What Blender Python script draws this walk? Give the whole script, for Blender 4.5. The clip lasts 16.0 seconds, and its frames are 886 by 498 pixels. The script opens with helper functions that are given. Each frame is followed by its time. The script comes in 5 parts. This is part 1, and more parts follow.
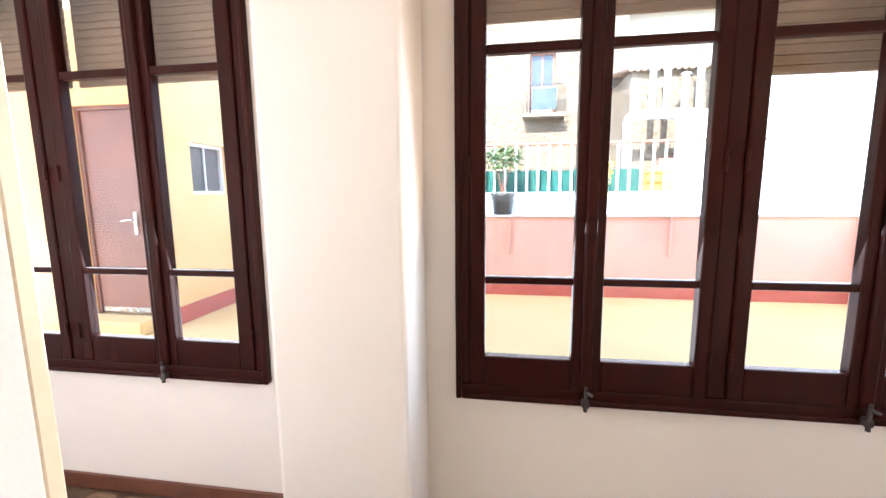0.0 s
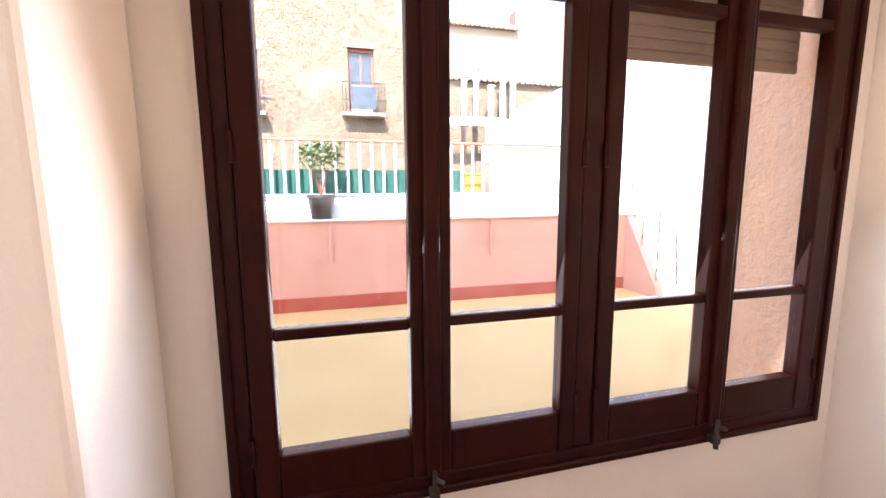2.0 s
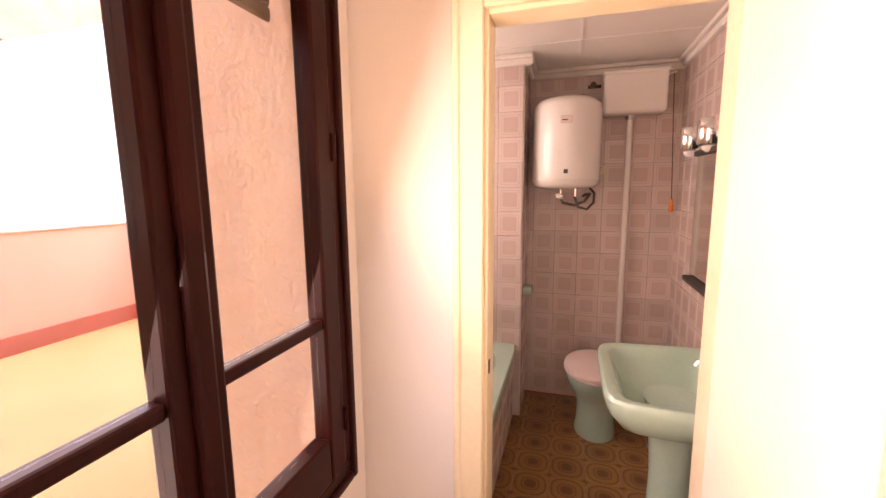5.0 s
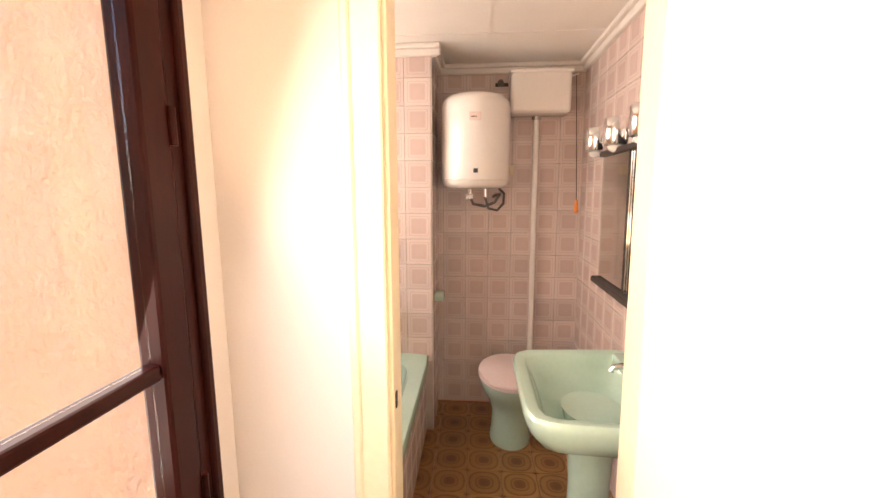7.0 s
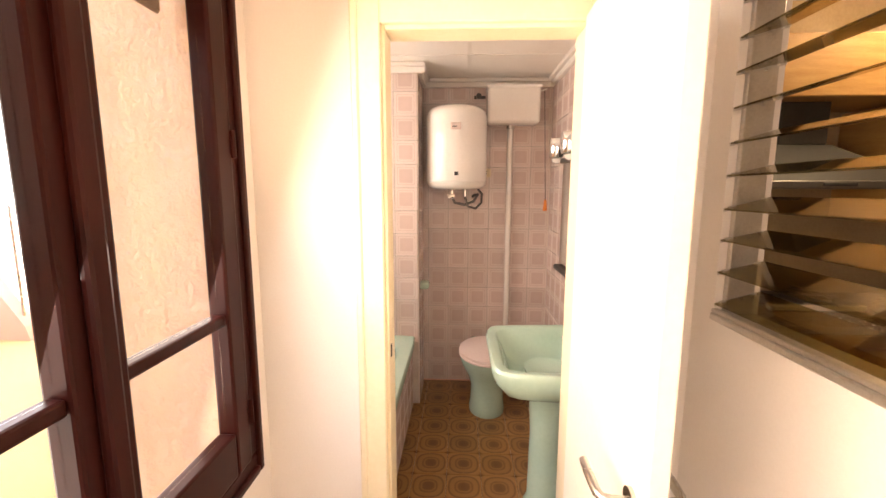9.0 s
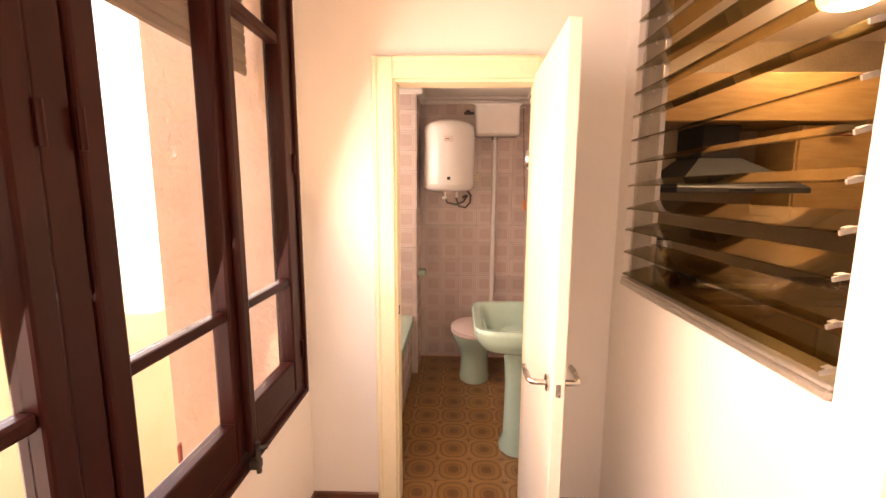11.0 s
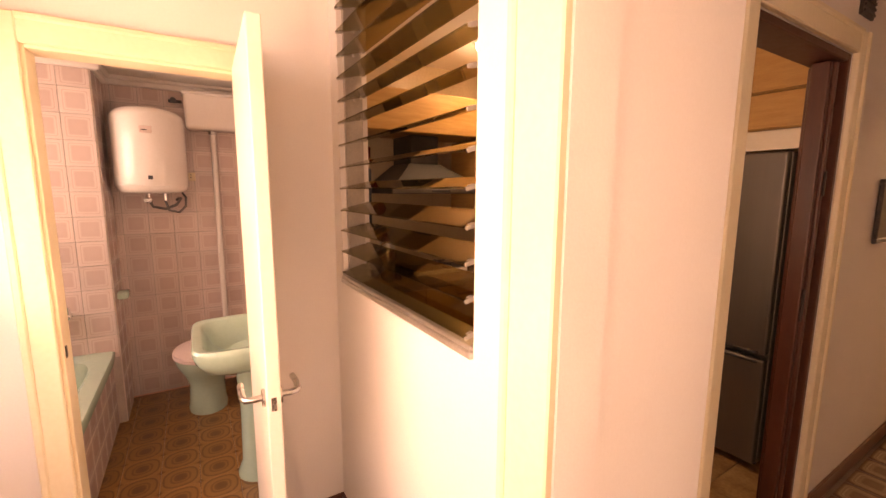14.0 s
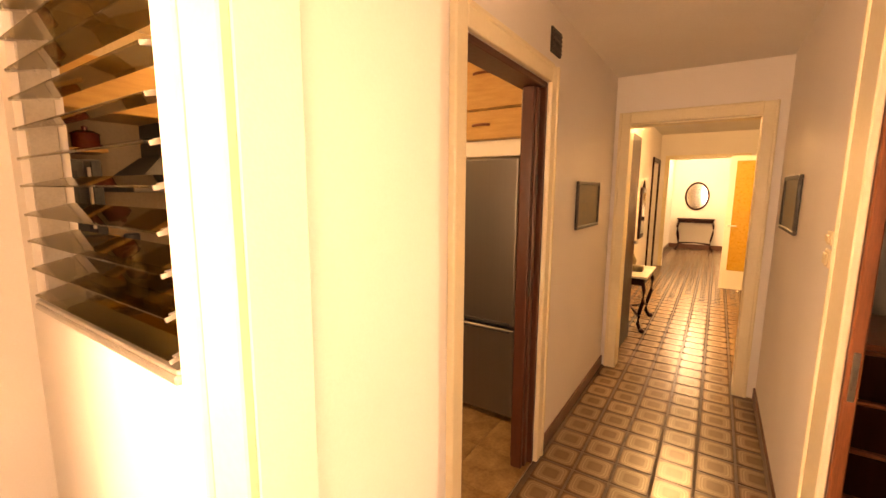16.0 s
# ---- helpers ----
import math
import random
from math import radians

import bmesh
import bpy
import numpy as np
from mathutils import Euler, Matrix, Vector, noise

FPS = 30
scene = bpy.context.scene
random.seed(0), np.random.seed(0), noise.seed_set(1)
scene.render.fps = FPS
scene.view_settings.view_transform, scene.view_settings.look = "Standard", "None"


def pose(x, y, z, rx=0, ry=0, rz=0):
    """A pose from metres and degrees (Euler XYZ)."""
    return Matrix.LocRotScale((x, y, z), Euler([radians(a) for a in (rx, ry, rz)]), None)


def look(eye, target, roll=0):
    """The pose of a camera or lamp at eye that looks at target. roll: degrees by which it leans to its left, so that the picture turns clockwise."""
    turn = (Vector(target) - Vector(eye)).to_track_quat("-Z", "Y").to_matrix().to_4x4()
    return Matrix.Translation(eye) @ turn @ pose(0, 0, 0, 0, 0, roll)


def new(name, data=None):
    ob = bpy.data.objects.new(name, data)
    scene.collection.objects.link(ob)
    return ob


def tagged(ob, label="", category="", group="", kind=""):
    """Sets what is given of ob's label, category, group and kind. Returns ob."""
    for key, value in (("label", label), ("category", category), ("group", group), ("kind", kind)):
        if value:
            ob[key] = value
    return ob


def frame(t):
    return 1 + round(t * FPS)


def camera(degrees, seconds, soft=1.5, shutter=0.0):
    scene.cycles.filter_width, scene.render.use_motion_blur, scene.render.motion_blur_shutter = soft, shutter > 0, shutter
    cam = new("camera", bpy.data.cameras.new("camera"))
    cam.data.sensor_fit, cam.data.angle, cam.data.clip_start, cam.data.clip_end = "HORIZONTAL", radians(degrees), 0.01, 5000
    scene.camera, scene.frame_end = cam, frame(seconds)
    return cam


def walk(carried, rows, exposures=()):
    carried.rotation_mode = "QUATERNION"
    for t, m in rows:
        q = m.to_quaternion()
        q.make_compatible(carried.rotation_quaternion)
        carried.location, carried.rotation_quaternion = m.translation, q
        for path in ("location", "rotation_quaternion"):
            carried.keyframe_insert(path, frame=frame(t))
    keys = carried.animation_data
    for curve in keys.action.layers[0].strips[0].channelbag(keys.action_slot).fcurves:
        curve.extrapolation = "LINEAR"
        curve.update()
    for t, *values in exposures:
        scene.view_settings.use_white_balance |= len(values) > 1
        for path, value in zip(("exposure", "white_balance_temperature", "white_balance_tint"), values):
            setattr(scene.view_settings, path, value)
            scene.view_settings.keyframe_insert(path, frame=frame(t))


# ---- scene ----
cam = camera(94.1, 16.0)
METRES, EYE, TILT, LEAN, TURN = 3.0, 1.5, 0.0, 0.0, 8.9
ROWS = [
    (0.0, 0.0, 0.0, 0.0, -0.07, -7.86, 0.54),
    (0.5, 0.0181, 0.0503, -0.0012, -5.89, -7.82, 0.51),
    (1.0, 0.0188, 0.1052, 0.0014, -11.04, -7.89, 0.44),
    (1.5, 0.0293, 0.1495, 0.0006, -16.77, -7.86, 0.24),
    (2.0, 0.0536, 0.1866, -0.001, -23.7, -7.82, 0.33),
    (2.5, 0.0931, 0.2237, 0.0013, -32.5, -7.87, 0.37),
    (3.0, 0.1399, 0.2482, 0.0032, -42.89, -7.87, 0.34),
    (3.5, 0.1819, 0.2746, 0.0039, -54.41, -7.92, 0.41),
    (4.0, 0.2178, 0.2981, 0.0042, -65.87, -8.0, 0.48),
    (4.5, 0.2558, 0.3045, -0.0006, -75.37, -8.06, 0.52),
    (5.0, 0.3069, 0.2992, -0.0033, -82.15, -8.17, 0.57),
    (7.5, 0.3764, 0.2952, -0.0067, -95.52, -8.0, -0.03),
    (8.0, 0.348, 0.296, -0.0074, -96.24, -7.99, -0.13),
    (8.5, 0.3037, 0.2945, -0.0089, -96.48, -8.08, -0.08),
    (9.0, 0.2672, 0.3014, -0.0054, -96.43, -8.1, -0.15),
    (11.5, 0.0749, 0.3158, 0.0039, -97.61, -8.27, -0.49),
    (12.0, 0.0697, 0.3103, 0.0067, -100.58, -8.27, -0.52),
    (12.5, 0.0757, 0.303, 0.0065, -106.06, -8.26, -0.59),
    (13.0, 0.0832, 0.2954, 0.006, -113.07, -8.17, -0.54),
    (13.5, 0.0851, 0.285, 0.0061, -121.48, -8.11, -0.44),
    (14.0, 0.0819, 0.2712, 0.0058, -130.17, -8.09, -0.24),
    (14.5, 0.0707, 0.2593, 0.0063, -137.92, -8.02, -0.21),
    (15.0, 0.0536, 0.2478, 0.009, -144.59, -8.13, -0.19),
    (15.5, 0.0388, 0.234, 0.0084, -150.26, -8.18, -0.28),
    (16.0, 0.0318, 0.2221, 0.0074, -155.4, -8.23, -0.4),
]
EXPOSURES = [(0.0, 3.25, 5200, 5.0), (1.0, 2.95, 6200, 19.0), (2.5, 2.92, 5700, 15.0), (5.0, 2.95, 7500, 36.0), (7.5, 3.45, 6900, 15.0), (9.0, 3.45, 7100, 16.0), (12.0, 3.05, 8300, 35.0), (13.5, 3.0, 8900, 42.0), (14.5, 3.45, 10400, 40.0), (16.0, 4.0, 13200, 30.0)]
walk(cam, [(t, pose(0, 0, EYE, TILT, LEAN, TURN) @ pose(METRES * x, METRES * y, METRES * z, 90 + pitch, roll, yaw)) for t, x, y, z, yaw, pitch, roll in ROWS], EXPOSURES)

# ---- world, sun, exposure ----
world = bpy.data.worlds.new("world")
scene.world = world
world.use_nodes = True
sky = world.node_tree.nodes.new("ShaderNodeTexSky")
sky.sky_type, sky.sun_disc = "NISHITA", False
SUN_ELEVATION, SUN_AZIMUTH = 44.0, 197.0  # azimuth clockwise from +y
sky.sun_elevation, sky.sun_rotation = radians(SUN_ELEVATION), radians(SUN_AZIMUTH)
world.node_tree.nodes["Background"].inputs[1].default_value = 0.15
world.node_tree.links.new(sky.outputs[0], world.node_tree.nodes["Background"].inputs[0])
a, e = radians(SUN_AZIMUTH), radians(SUN_ELEVATION)
sun = new("sun", bpy.data.lights.new("sun", "SUN"))
sun.data.energy, sun.data.angle, sun.data.color = 3.0, radians(0.5), (1.0, 0.94, 0.84)
sun.matrix_world = look((math.sin(a) * 30, math.cos(a) * 30, math.tan(e) * 30), (0, 0, 0))


def lamp(name, x, y, z, watts, color, radius):
    ob = new(name, bpy.data.lights.new(name, "POINT"))
    ob.data.energy, ob.data.color, ob.data.shadow_soft_size = watts, color, radius
    ob.location = (x, y, z)
    return ob


WARM = (1.0, 0.72, 0.40)
lamp("corridor_bulb", 0.2, -5.2, 2.43, 7, WARM, 0.07)
lamp("hall_bulb", 0.3, -10.6, 2.4, 6, (1.0, 0.85, 0.62), 0.1)
lamp("kitchen_bulb", 2.3, -0.88, 2.3, 0.5, WARM, 0.08)


def window_fill(x, y, z, w, h, turn, watts, color=(1.0, 0.92, 0.85)):
    """An area lamp at a window that stands in for daylight, aimed into the room."""
    ob = new("window_skylight", bpy.data.lights.new("window_skylight", "AREA"))
    ob.data.shape, ob.data.size, ob.data.size_y = "RECTANGLE", w, h
    ob.data.energy, ob.data.color = watts, color
    ob.matrix_world = look((x, y, z), (x, y - 1, z + turn))
    return ob


window_fill(0.79, 1.585, 1.42, 1.82, 1.35, -0.35, 4.0)
window_fill(-2.05, 1.585, 1.42, 1.82, 1.35, -0.2, 7.5)
# added warm lamps inside the windows, standing in for light bounced off the terrace
TERRACE_FILL = (1.0, 0.62, 0.36)
window_fill(0.79, 1.44, 1.2, 1.82, 0.5, 0.7, 2.4, TERRACE_FILL)
window_fill(-2.05, 1.44, 1.2, 1.82, 0.5, 0.7, 2.0, TERRACE_FILL)
window_fill(2.75, 2.3, 1.65, 0.9, 0.8, -0.1, 2.0)

# ---- materials ----
MATS = {}


def nodes_of(name, rough=0.6, metal=0.0):
    m = bpy.data.materials.new(name)
    m.use_nodes = True
    n, l = m.node_tree.nodes, m.node_tree.links
    b = n["Principled BSDF"]
    b.inputs["Roughness"].default_value, b.inputs["Metallic"].default_value = rough, metal
    MATS[name] = m
    return m, n, l, b


def ramp(n, stops):
    r = n.new("ShaderNodeValToRGB")
    while len(r.color_ramp.elements) < len(stops):
        r.color_ramp.elements.new(0.5)
    for el, (p, c) in zip(r.color_ramp.elements, stops):
        el.position, el.color = p, (*c, 1)
    return r


def grainy(name, c0, c1, rough=0.6, scale=6.0, fine=120.0, bump=0.15, metal=0.0, stretch=None, spread=0.12, coat=0.0, obrandom=0.0, dist=0.004):
    """A surface whose colour drifts between c0 and c1, with stains, fine grain and relief."""
    m, n, l, b = nodes_of(name, rough, metal)
    tc = n.new("ShaderNodeTexCoord")
    src = tc.outputs["Object"]
    if stretch:
        mp = n.new("ShaderNodeMapping")
        mp.inputs["Scale"].default_value = stretch
        l.new(src, mp.inputs[0])
        src = mp.outputs[0]
    big, small = n.new("ShaderNodeTexNoise"), n.new("ShaderNodeTexNoise")
    big.inputs["Scale"].default_value, small.inputs["Scale"].default_value = scale, fine
    big.inputs["Detail"].default_value, small.inputs["Detail"].default_value = 6, 4
    l.new(src, big.inputs[0]), l.new(src, small.inputs[0])
    mix = n.new("ShaderNodeMath")
    mix.operation = "MULTIPLY_ADD"
    mix.inputs[1].default_value = 0.35
    l.new(small.outputs[0], mix.inputs[0])
    sc = n.new("ShaderNodeMath")
    sc.operation = "MULTIPLY"
    sc.inputs[1].default_value = 0.65
    l.new(big.outputs[0], sc.inputs[0]), l.new(sc.outputs[0], mix.inputs[2])
    fac = mix.outputs[0]
    if obrandom:
        oi = n.new("ShaderNodeObjectInfo")
        ad = n.new("ShaderNodeMath")
        ad.operation = "MULTIPLY_ADD"
        ad.inputs[1].default_value, ad.inputs[2].default_value = obrandom, -obrandom / 2
        l.new(oi.outputs["Random"], ad.inputs[0])
        a2 = n.new("ShaderNodeMath")
        l.new(fac, a2.inputs[0]), l.new(ad.outputs[0], a2.inputs[1])
        fac = a2.outputs[0]
    r = ramp(n, [(0.5 - spread, c0), (0.5 + spread, c1)])
    l.new(fac, r.inputs[0]), l.new(r.outputs[0], b.inputs["Base Color"])
    rr = n.new("ShaderNodeMapRange")
    rr.inputs["To Min"].default_value, rr.inputs["To Max"].default_value = max(0.02, rough - 0.1), min(1, rough + 0.1)
    l.new(big.outputs[0], rr.inputs[0]), l.new(rr.outputs[0], b.inputs["Roughness"])
    if bump:
        bp = n.new("ShaderNodeBump")
        bp.inputs["Strength"].default_value, bp.inputs["Distance"].default_value = bump, dist
        l.new(mix.outputs[0], bp.inputs["Height"]), l.new(bp.outputs[0], b.inputs["Normal"])
    b.inputs["Coat Weight"].default_value = coat
    return m


def glass(name, color=(1, 1, 1), rough=0.0):
    m, n, l, b = nodes_of(name, rough)
    g, t, mx = n.new("ShaderNodeBsdfGlossy"), n.new("ShaderNodeBsdfTransparent"), n.new("ShaderNodeMixShader")
    g.inputs["Roughness"].default_value = 0.02
    t.inputs[0].default_value = (*color, 1)
    lw, pw, f = n.new("ShaderNodeLayerWeight"), n.new("ShaderNodeMath"), n.new("ShaderNodeMath")
    pw.operation, pw.inputs[1].default_value = "POWER", 5.0
    f.operation, f.inputs[1].default_value, f.inputs[2].default_value = "MULTIPLY_ADD", 0.8, 0.035
    lw.inputs[0].default_value = 0.5
    l.new(lw.outputs["Facing"], pw.inputs[0]), l.new(pw.outputs[0], f.inputs[0])
    l.new(f.outputs[0], mx.inputs[0]), l.new(t.outputs[0], mx.inputs[1]), l.new(g.outputs[0], mx.inputs[2])
    l.new(mx.outputs[0], n["Material Output"].inputs[0])
    return m


def printed_tile(name, stops, power, sx, sy, rough, ground, rosette=0.0, obrandom=0.08):
    """A printed tile: rounded rings about its middle (ramp over the distance), mottled, with a soft relief."""
    m, n, l, b = nodes_of(name, rough)
    tc, sep = n.new("ShaderNodeTexCoord"), n.new("ShaderNodeSeparateXYZ")
    l.new(tc.outputs["Object"], sep.inputs[0])
    parts = []
    for i, s in ((0, sx), (1, sy)):
        a1, a2, a3 = n.new("ShaderNodeMath"), n.new("ShaderNodeMath"), n.new("ShaderNodeMath")
        a1.operation, a2.operation, a3.operation = "ABSOLUTE", "MULTIPLY", "POWER"
        a2.inputs[1].default_value, a3.inputs[1].default_value = 2 / s, power
        l.new(sep.outputs[i], a1.inputs[0]), l.new(a1.outputs[0], a2.inputs[0]), l.new(a2.outputs[0], a3.inputs[0])
        parts.append(a3)
    ad, root = n.new("ShaderNodeMath"), n.new("ShaderNodeMath")
    root.operation, root.inputs[1].default_value = "POWER", 1 / power
    l.new(parts[0].outputs[0], ad.inputs[0]), l.new(parts[1].outputs[0], ad.inputs[1]), l.new(ad.outputs[0], root.inputs[0])
    wob = n.new("ShaderNodeTexNoise")
    wob.inputs["Scale"].default_value, wob.inputs["Detail"].default_value = 90, 3
    l.new(tc.outputs["Object"], wob.inputs[0])
    w2 = n.new("ShaderNodeMath")
    w2.operation, w2.inputs[1].default_value = "MULTIPLY_ADD", 0.10
    l.new(wob.outputs[0], w2.inputs[0]), l.new(root.outputs[0], w2.inputs[2])
    r = ramp(n, stops)
    sc = n.new("ShaderNodeMath")
    sc.operation, sc.inputs[1].default_value = "MULTIPLY_ADD", 0.5
    sc.inputs[2].default_value = -0.025
    l.new(w2.outputs[0], sc.inputs[0]), l.new(sc.outputs[0], r.inputs[0])
    oi, hv = n.new("ShaderNodeObjectInfo"), n.new("ShaderNodeHueSaturation")
    mr = n.new("ShaderNodeMapRange")
    mr.inputs["To Min"].default_value, mr.inputs["To Max"].default_value = 1 - obrandom, 1 + obrandom
    l.new(oi.outputs["Random"], mr.inputs[0]), l.new(mr.outputs[0], hv.inputs["Value"])
    mottle, mm = n.new("ShaderNodeTexNoise"), n.new("ShaderNodeMix")
    mottle.inputs["Scale"].default_value = 35
    l.new(tc.outputs["Object"], mottle.inputs[0])
    mm.data_type, mm.blend_type = "RGBA", "MIX"
    mm.inputs[7].default_value = (*ground, 1)
    mf = n.new("ShaderNodeMath")
    mf.operation, mf.inputs[1].default_value = "MULTIPLY", 0.35
    l.new(mottle.outputs[0], mf.inputs[0]), l.new(mf.outputs[0], mm.inputs[0])
    l.new(r.outputs[0], mm.inputs[6]), l.new(mm.outputs[2], hv.inputs["Color"]), l.new(hv.outputs[0], b.inputs["Base Color"])
    bp = n.new("ShaderNodeBump")
    bp.inputs["Strength"].default_value, bp.inputs["Distance"].default_value = 0.12, 0.002
    l.new(mottle.outputs[0], bp.inputs["Height"]), l.new(bp.outputs[0], b.inputs["Normal"])
    return m


def stone_wall(name):
    m, n, l, b = nodes_of(name, 0.9)
    tc = n.new("ShaderNodeTexCoord")
    mp = n.new("ShaderNodeMapping")
    mp.inputs["Scale"].default_value = (2.2, 2.2, 3.6)
    l.new(tc.outputs["Object"], mp.inputs[0])
    v, ed, no = n.new("ShaderNodeTexVoronoi"), n.new("ShaderNodeTexVoronoi"), n.new("ShaderNodeTexNoise")
    ed.feature = "DISTANCE_TO_EDGE"
    no.inputs["Scale"].default_value, no.inputs["Detail"].default_value = 0.5, 6
    l.new(mp.outputs[0], v.inputs[0]), l.new(mp.outputs[0], ed.inputs[0]), l.new(tc.outputs["Object"], no.inputs[0])
    cr = ramp(n, [(0.0, (0.075, 0.036, 0.02)), (0.35, (0.15, 0.095, 0.052)), (0.65, (0.24, 0.175, 0.11)), (1.0, (0.11, 0.09, 0.07))])
    l.new(v.outputs["Color"], cr.inputs[0])
    er, ms = ramp(n, [(0.0, (0, 0, 0)), (0.12, (1, 1, 1))]), n.new("ShaderNodeMix")
    l.new(ed.outputs["Distance"], er.inputs[0])
    ms.data_type = "RGBA"
    ms.inputs[6].default_value = (0.24, 0.185, 0.12, 1)
    l.new(er.outputs[0], ms.inputs[0]), l.new(cr.outputs[0], ms.inputs[7])
    pl, m2 = ramp(n, [(0.54, (0, 0, 0)), (0.66, (0.8, 0.8, 0.8))]), n.new("ShaderNodeMix")
    m2.data_type = "RGBA"
    m2.inputs[7].default_value = (0.30, 0.235, 0.155, 1)
    l.new(no.outputs[0], pl.inputs[0]), l.new(pl.outputs[0], m2.inputs[0]), l.new(ms.outputs[2], m2.inputs[6])
    l.new(m2.outputs[2], b.inputs["Base Color"])
    bp = n.new("ShaderNodeBump")
    bp.inputs["Strength"].default_value, bp.inputs["Distance"].default_value = 0.7, 0.05
    l.new(er.outputs[0], bp.inputs["Height"]), l.new(bp.outputs[0], b.inputs["Normal"])
    return m


plaster = grainy("plaster", (0.78, 0.735, 0.69), (0.84, 0.80, 0.76), 0.75, 1.6, 140, 0.25, spread=0.2)
ceiling_paint = grainy("ceiling_paint", (0.78, 0.74, 0.68), (0.83, 0.80, 0.75), 0.85, 2, 120, 0.2)
cream = grainy("cream_gloss_paint", (0.78, 0.68, 0.48), (0.83, 0.74, 0.55), 0.35, 3, 60, 0.06)
door_paint = grainy("door_paint", (0.80, 0.76, 0.66), (0.84, 0.80, 0.72), 0.35, 3, 60, 0.05)
dark_wood = grainy("dark_varnished_wood", (0.018, 0.0034, 0.0026), (0.034, 0.0068, 0.005), 0.34, 5, 60, 0.0, stretch=(6, 6, 0.7), spread=0.25)
MATS["dark_varnished_wood"].node_tree.nodes["Principled BSDF"].inputs["Specular IOR Level"].default_value = 0.12
baseboard_mat = grainy("brown_baseboard", (0.10, 0.035, 0.022), (0.15, 0.055, 0.032), 0.35, 8, 80, 0.1)
shutter_mat = grainy("tan_shutter", (0.24, 0.155, 0.10), (0.32, 0.22, 0.145), 0.6, 4, 60, 0.1)
clear = glass("clear_glass", (0.97, 0.98, 0.98))
smoked = glass("smoked_glass", (0.60, 0.54, 0.38))
aluminium = grainy("aluminium", (0.50, 0.47, 0.43), (0.62, 0.59, 0.55), 0.35, 10, 150, 0.08, metal=0.9)
steel = grainy("brushed_steel", (0.48, 0.46, 0.44), (0.60, 0.58, 0.55), 0.28, 10, 150, 0.05, metal=1.0)
chrome = grainy("chrome", (0.80, 0.80, 0.80), (0.88, 0.88, 0.88), 0.08, 5, 50, 0.0, metal=1.0)
folding_wood = grainy("red_brown_folding_door", (0.055, 0.015, 0.008), (0.095, 0.028, 0.014), 0.35, 5, 60, 0.05, stretch=(6, 6, 0.6), spread=0.2)
black_iron = grainy("dark_iron", (0.02, 0.016, 0.014), (0.05, 0.04, 0.035), 0.5, 30, 150, 0.2)
peach_stucco = grainy("peach_stucco", (0.82, 0.50, 0.30), (0.88, 0.60, 0.39), 0.9, 5, 38, 1.0, spread=0.2, dist=0.03)
pink_stucco = grainy("pink_stucco", (0.70, 0.39, 0.28), (0.78, 0.47, 0.35), 0.9, 2.5, 60, 0.9, spread=0.18, dist=0.012)
yellow_stucco = grainy("yellow_stucco", (0.80, 0.50, 0.18), (0.86, 0.58, 0.25), 0.9, 2.5, 60, 0.8, spread=0.18, dist=0.012)
red_skirt = grainy("red_skirting_paint", (0.42, 0.085, 0.055), (0.52, 0.13, 0.085), 0.7, 4, 60, 0.3)
terrace_mat = grainy("terracotta_terrace", (0.72, 0.45, 0.15), (0.82, 0.57, 0.22), 0.75, 1.3, 45, 0.3, spread=0.2)
white_paint = grainy("white_exterior_paint", (0.74, 0.73, 0.70), (0.82, 0.81, 0.79), 0.8, 2, 60, 0.4)
white_metal = grainy("white_painted_metal", (0.74, 0.73, 0.71), (0.80, 0.79, 0.77), 0.45, 9, 90, 0.1)
brown_door = grainy("brown_painted_metal", (0.17, 0.052, 0.028), (0.23, 0.08, 0.044), 0.5, 3, 80, 0.02)
green_mesh = grainy("green_shade_mesh", (0.03, 0.13, 0.10), (0.05, 0.18, 0.14), 0.8, 3, 200, 0.2, stretch=(6, 1, 0.5))
terracotta = grainy("terracotta", (0.42, 0.15, 0.07), (0.52, 0.21, 0.11), 0.8, 9, 70, 0.2)
black_plastic = grainy("dark_plastic", (0.03, 0.03, 0.032), (0.06, 0.06, 0.062), 0.45, 9, 70, 0.1)
leaf_mat = grainy("leaf", (0.05, 0.10, 0.02), (0.16, 0.20, 0.04), 0.6, 8, 60, 0.1, obrandom=0.3)
yellow_cloth = grainy("yellow_flowers", (0.70, 0.55, 0.04), (0.80, 0.68, 0.08), 0.8, 8, 60, 0.2)
roof_tile_mat = grainy("weathered_roof_tile", (0.20, 0.13, 0.09), (0.34, 0.23, 0.16), 0.9, 2, 30, 0.4, obrandom=0.3)
brick_red = grainy("red_brick_wall", (0.36, 0.13, 0.08), (0.46, 0.19, 0.12), 0.9, 2, 40, 0.5)
stone = stone_wall("rubble_stone")
render_mat = grainy("weathered_render", (0.26, 0.21, 0.145), (0.36, 0.30, 0.22), 0.9, 0.8, 20, 0.5, spread=0.2)
zinc = grainy("zinc_flue", (0.55, 0.55, 0.54), (0.68, 0.68, 0.66), 0.45, 6, 60, 0.15, metal=0.5)
enamel = grainy("white_enamel", (0.78, 0.75, 0.70), (0.82, 0.79, 0.75), 0.22, 4, 60, 0.03, coat=0.3)
green_ceramic = grainy("pale_green_ceramic", (0.40, 0.56, 0.45), (0.45, 0.61, 0.50), 0.14, 4, 60, 0.02, coat=0.5)
pink_plastic = grainy("pale_pink_plastic", (0.70, 0.57, 0.52), (0.76, 0.64, 0.59), 0.3, 5, 60, 0.03)
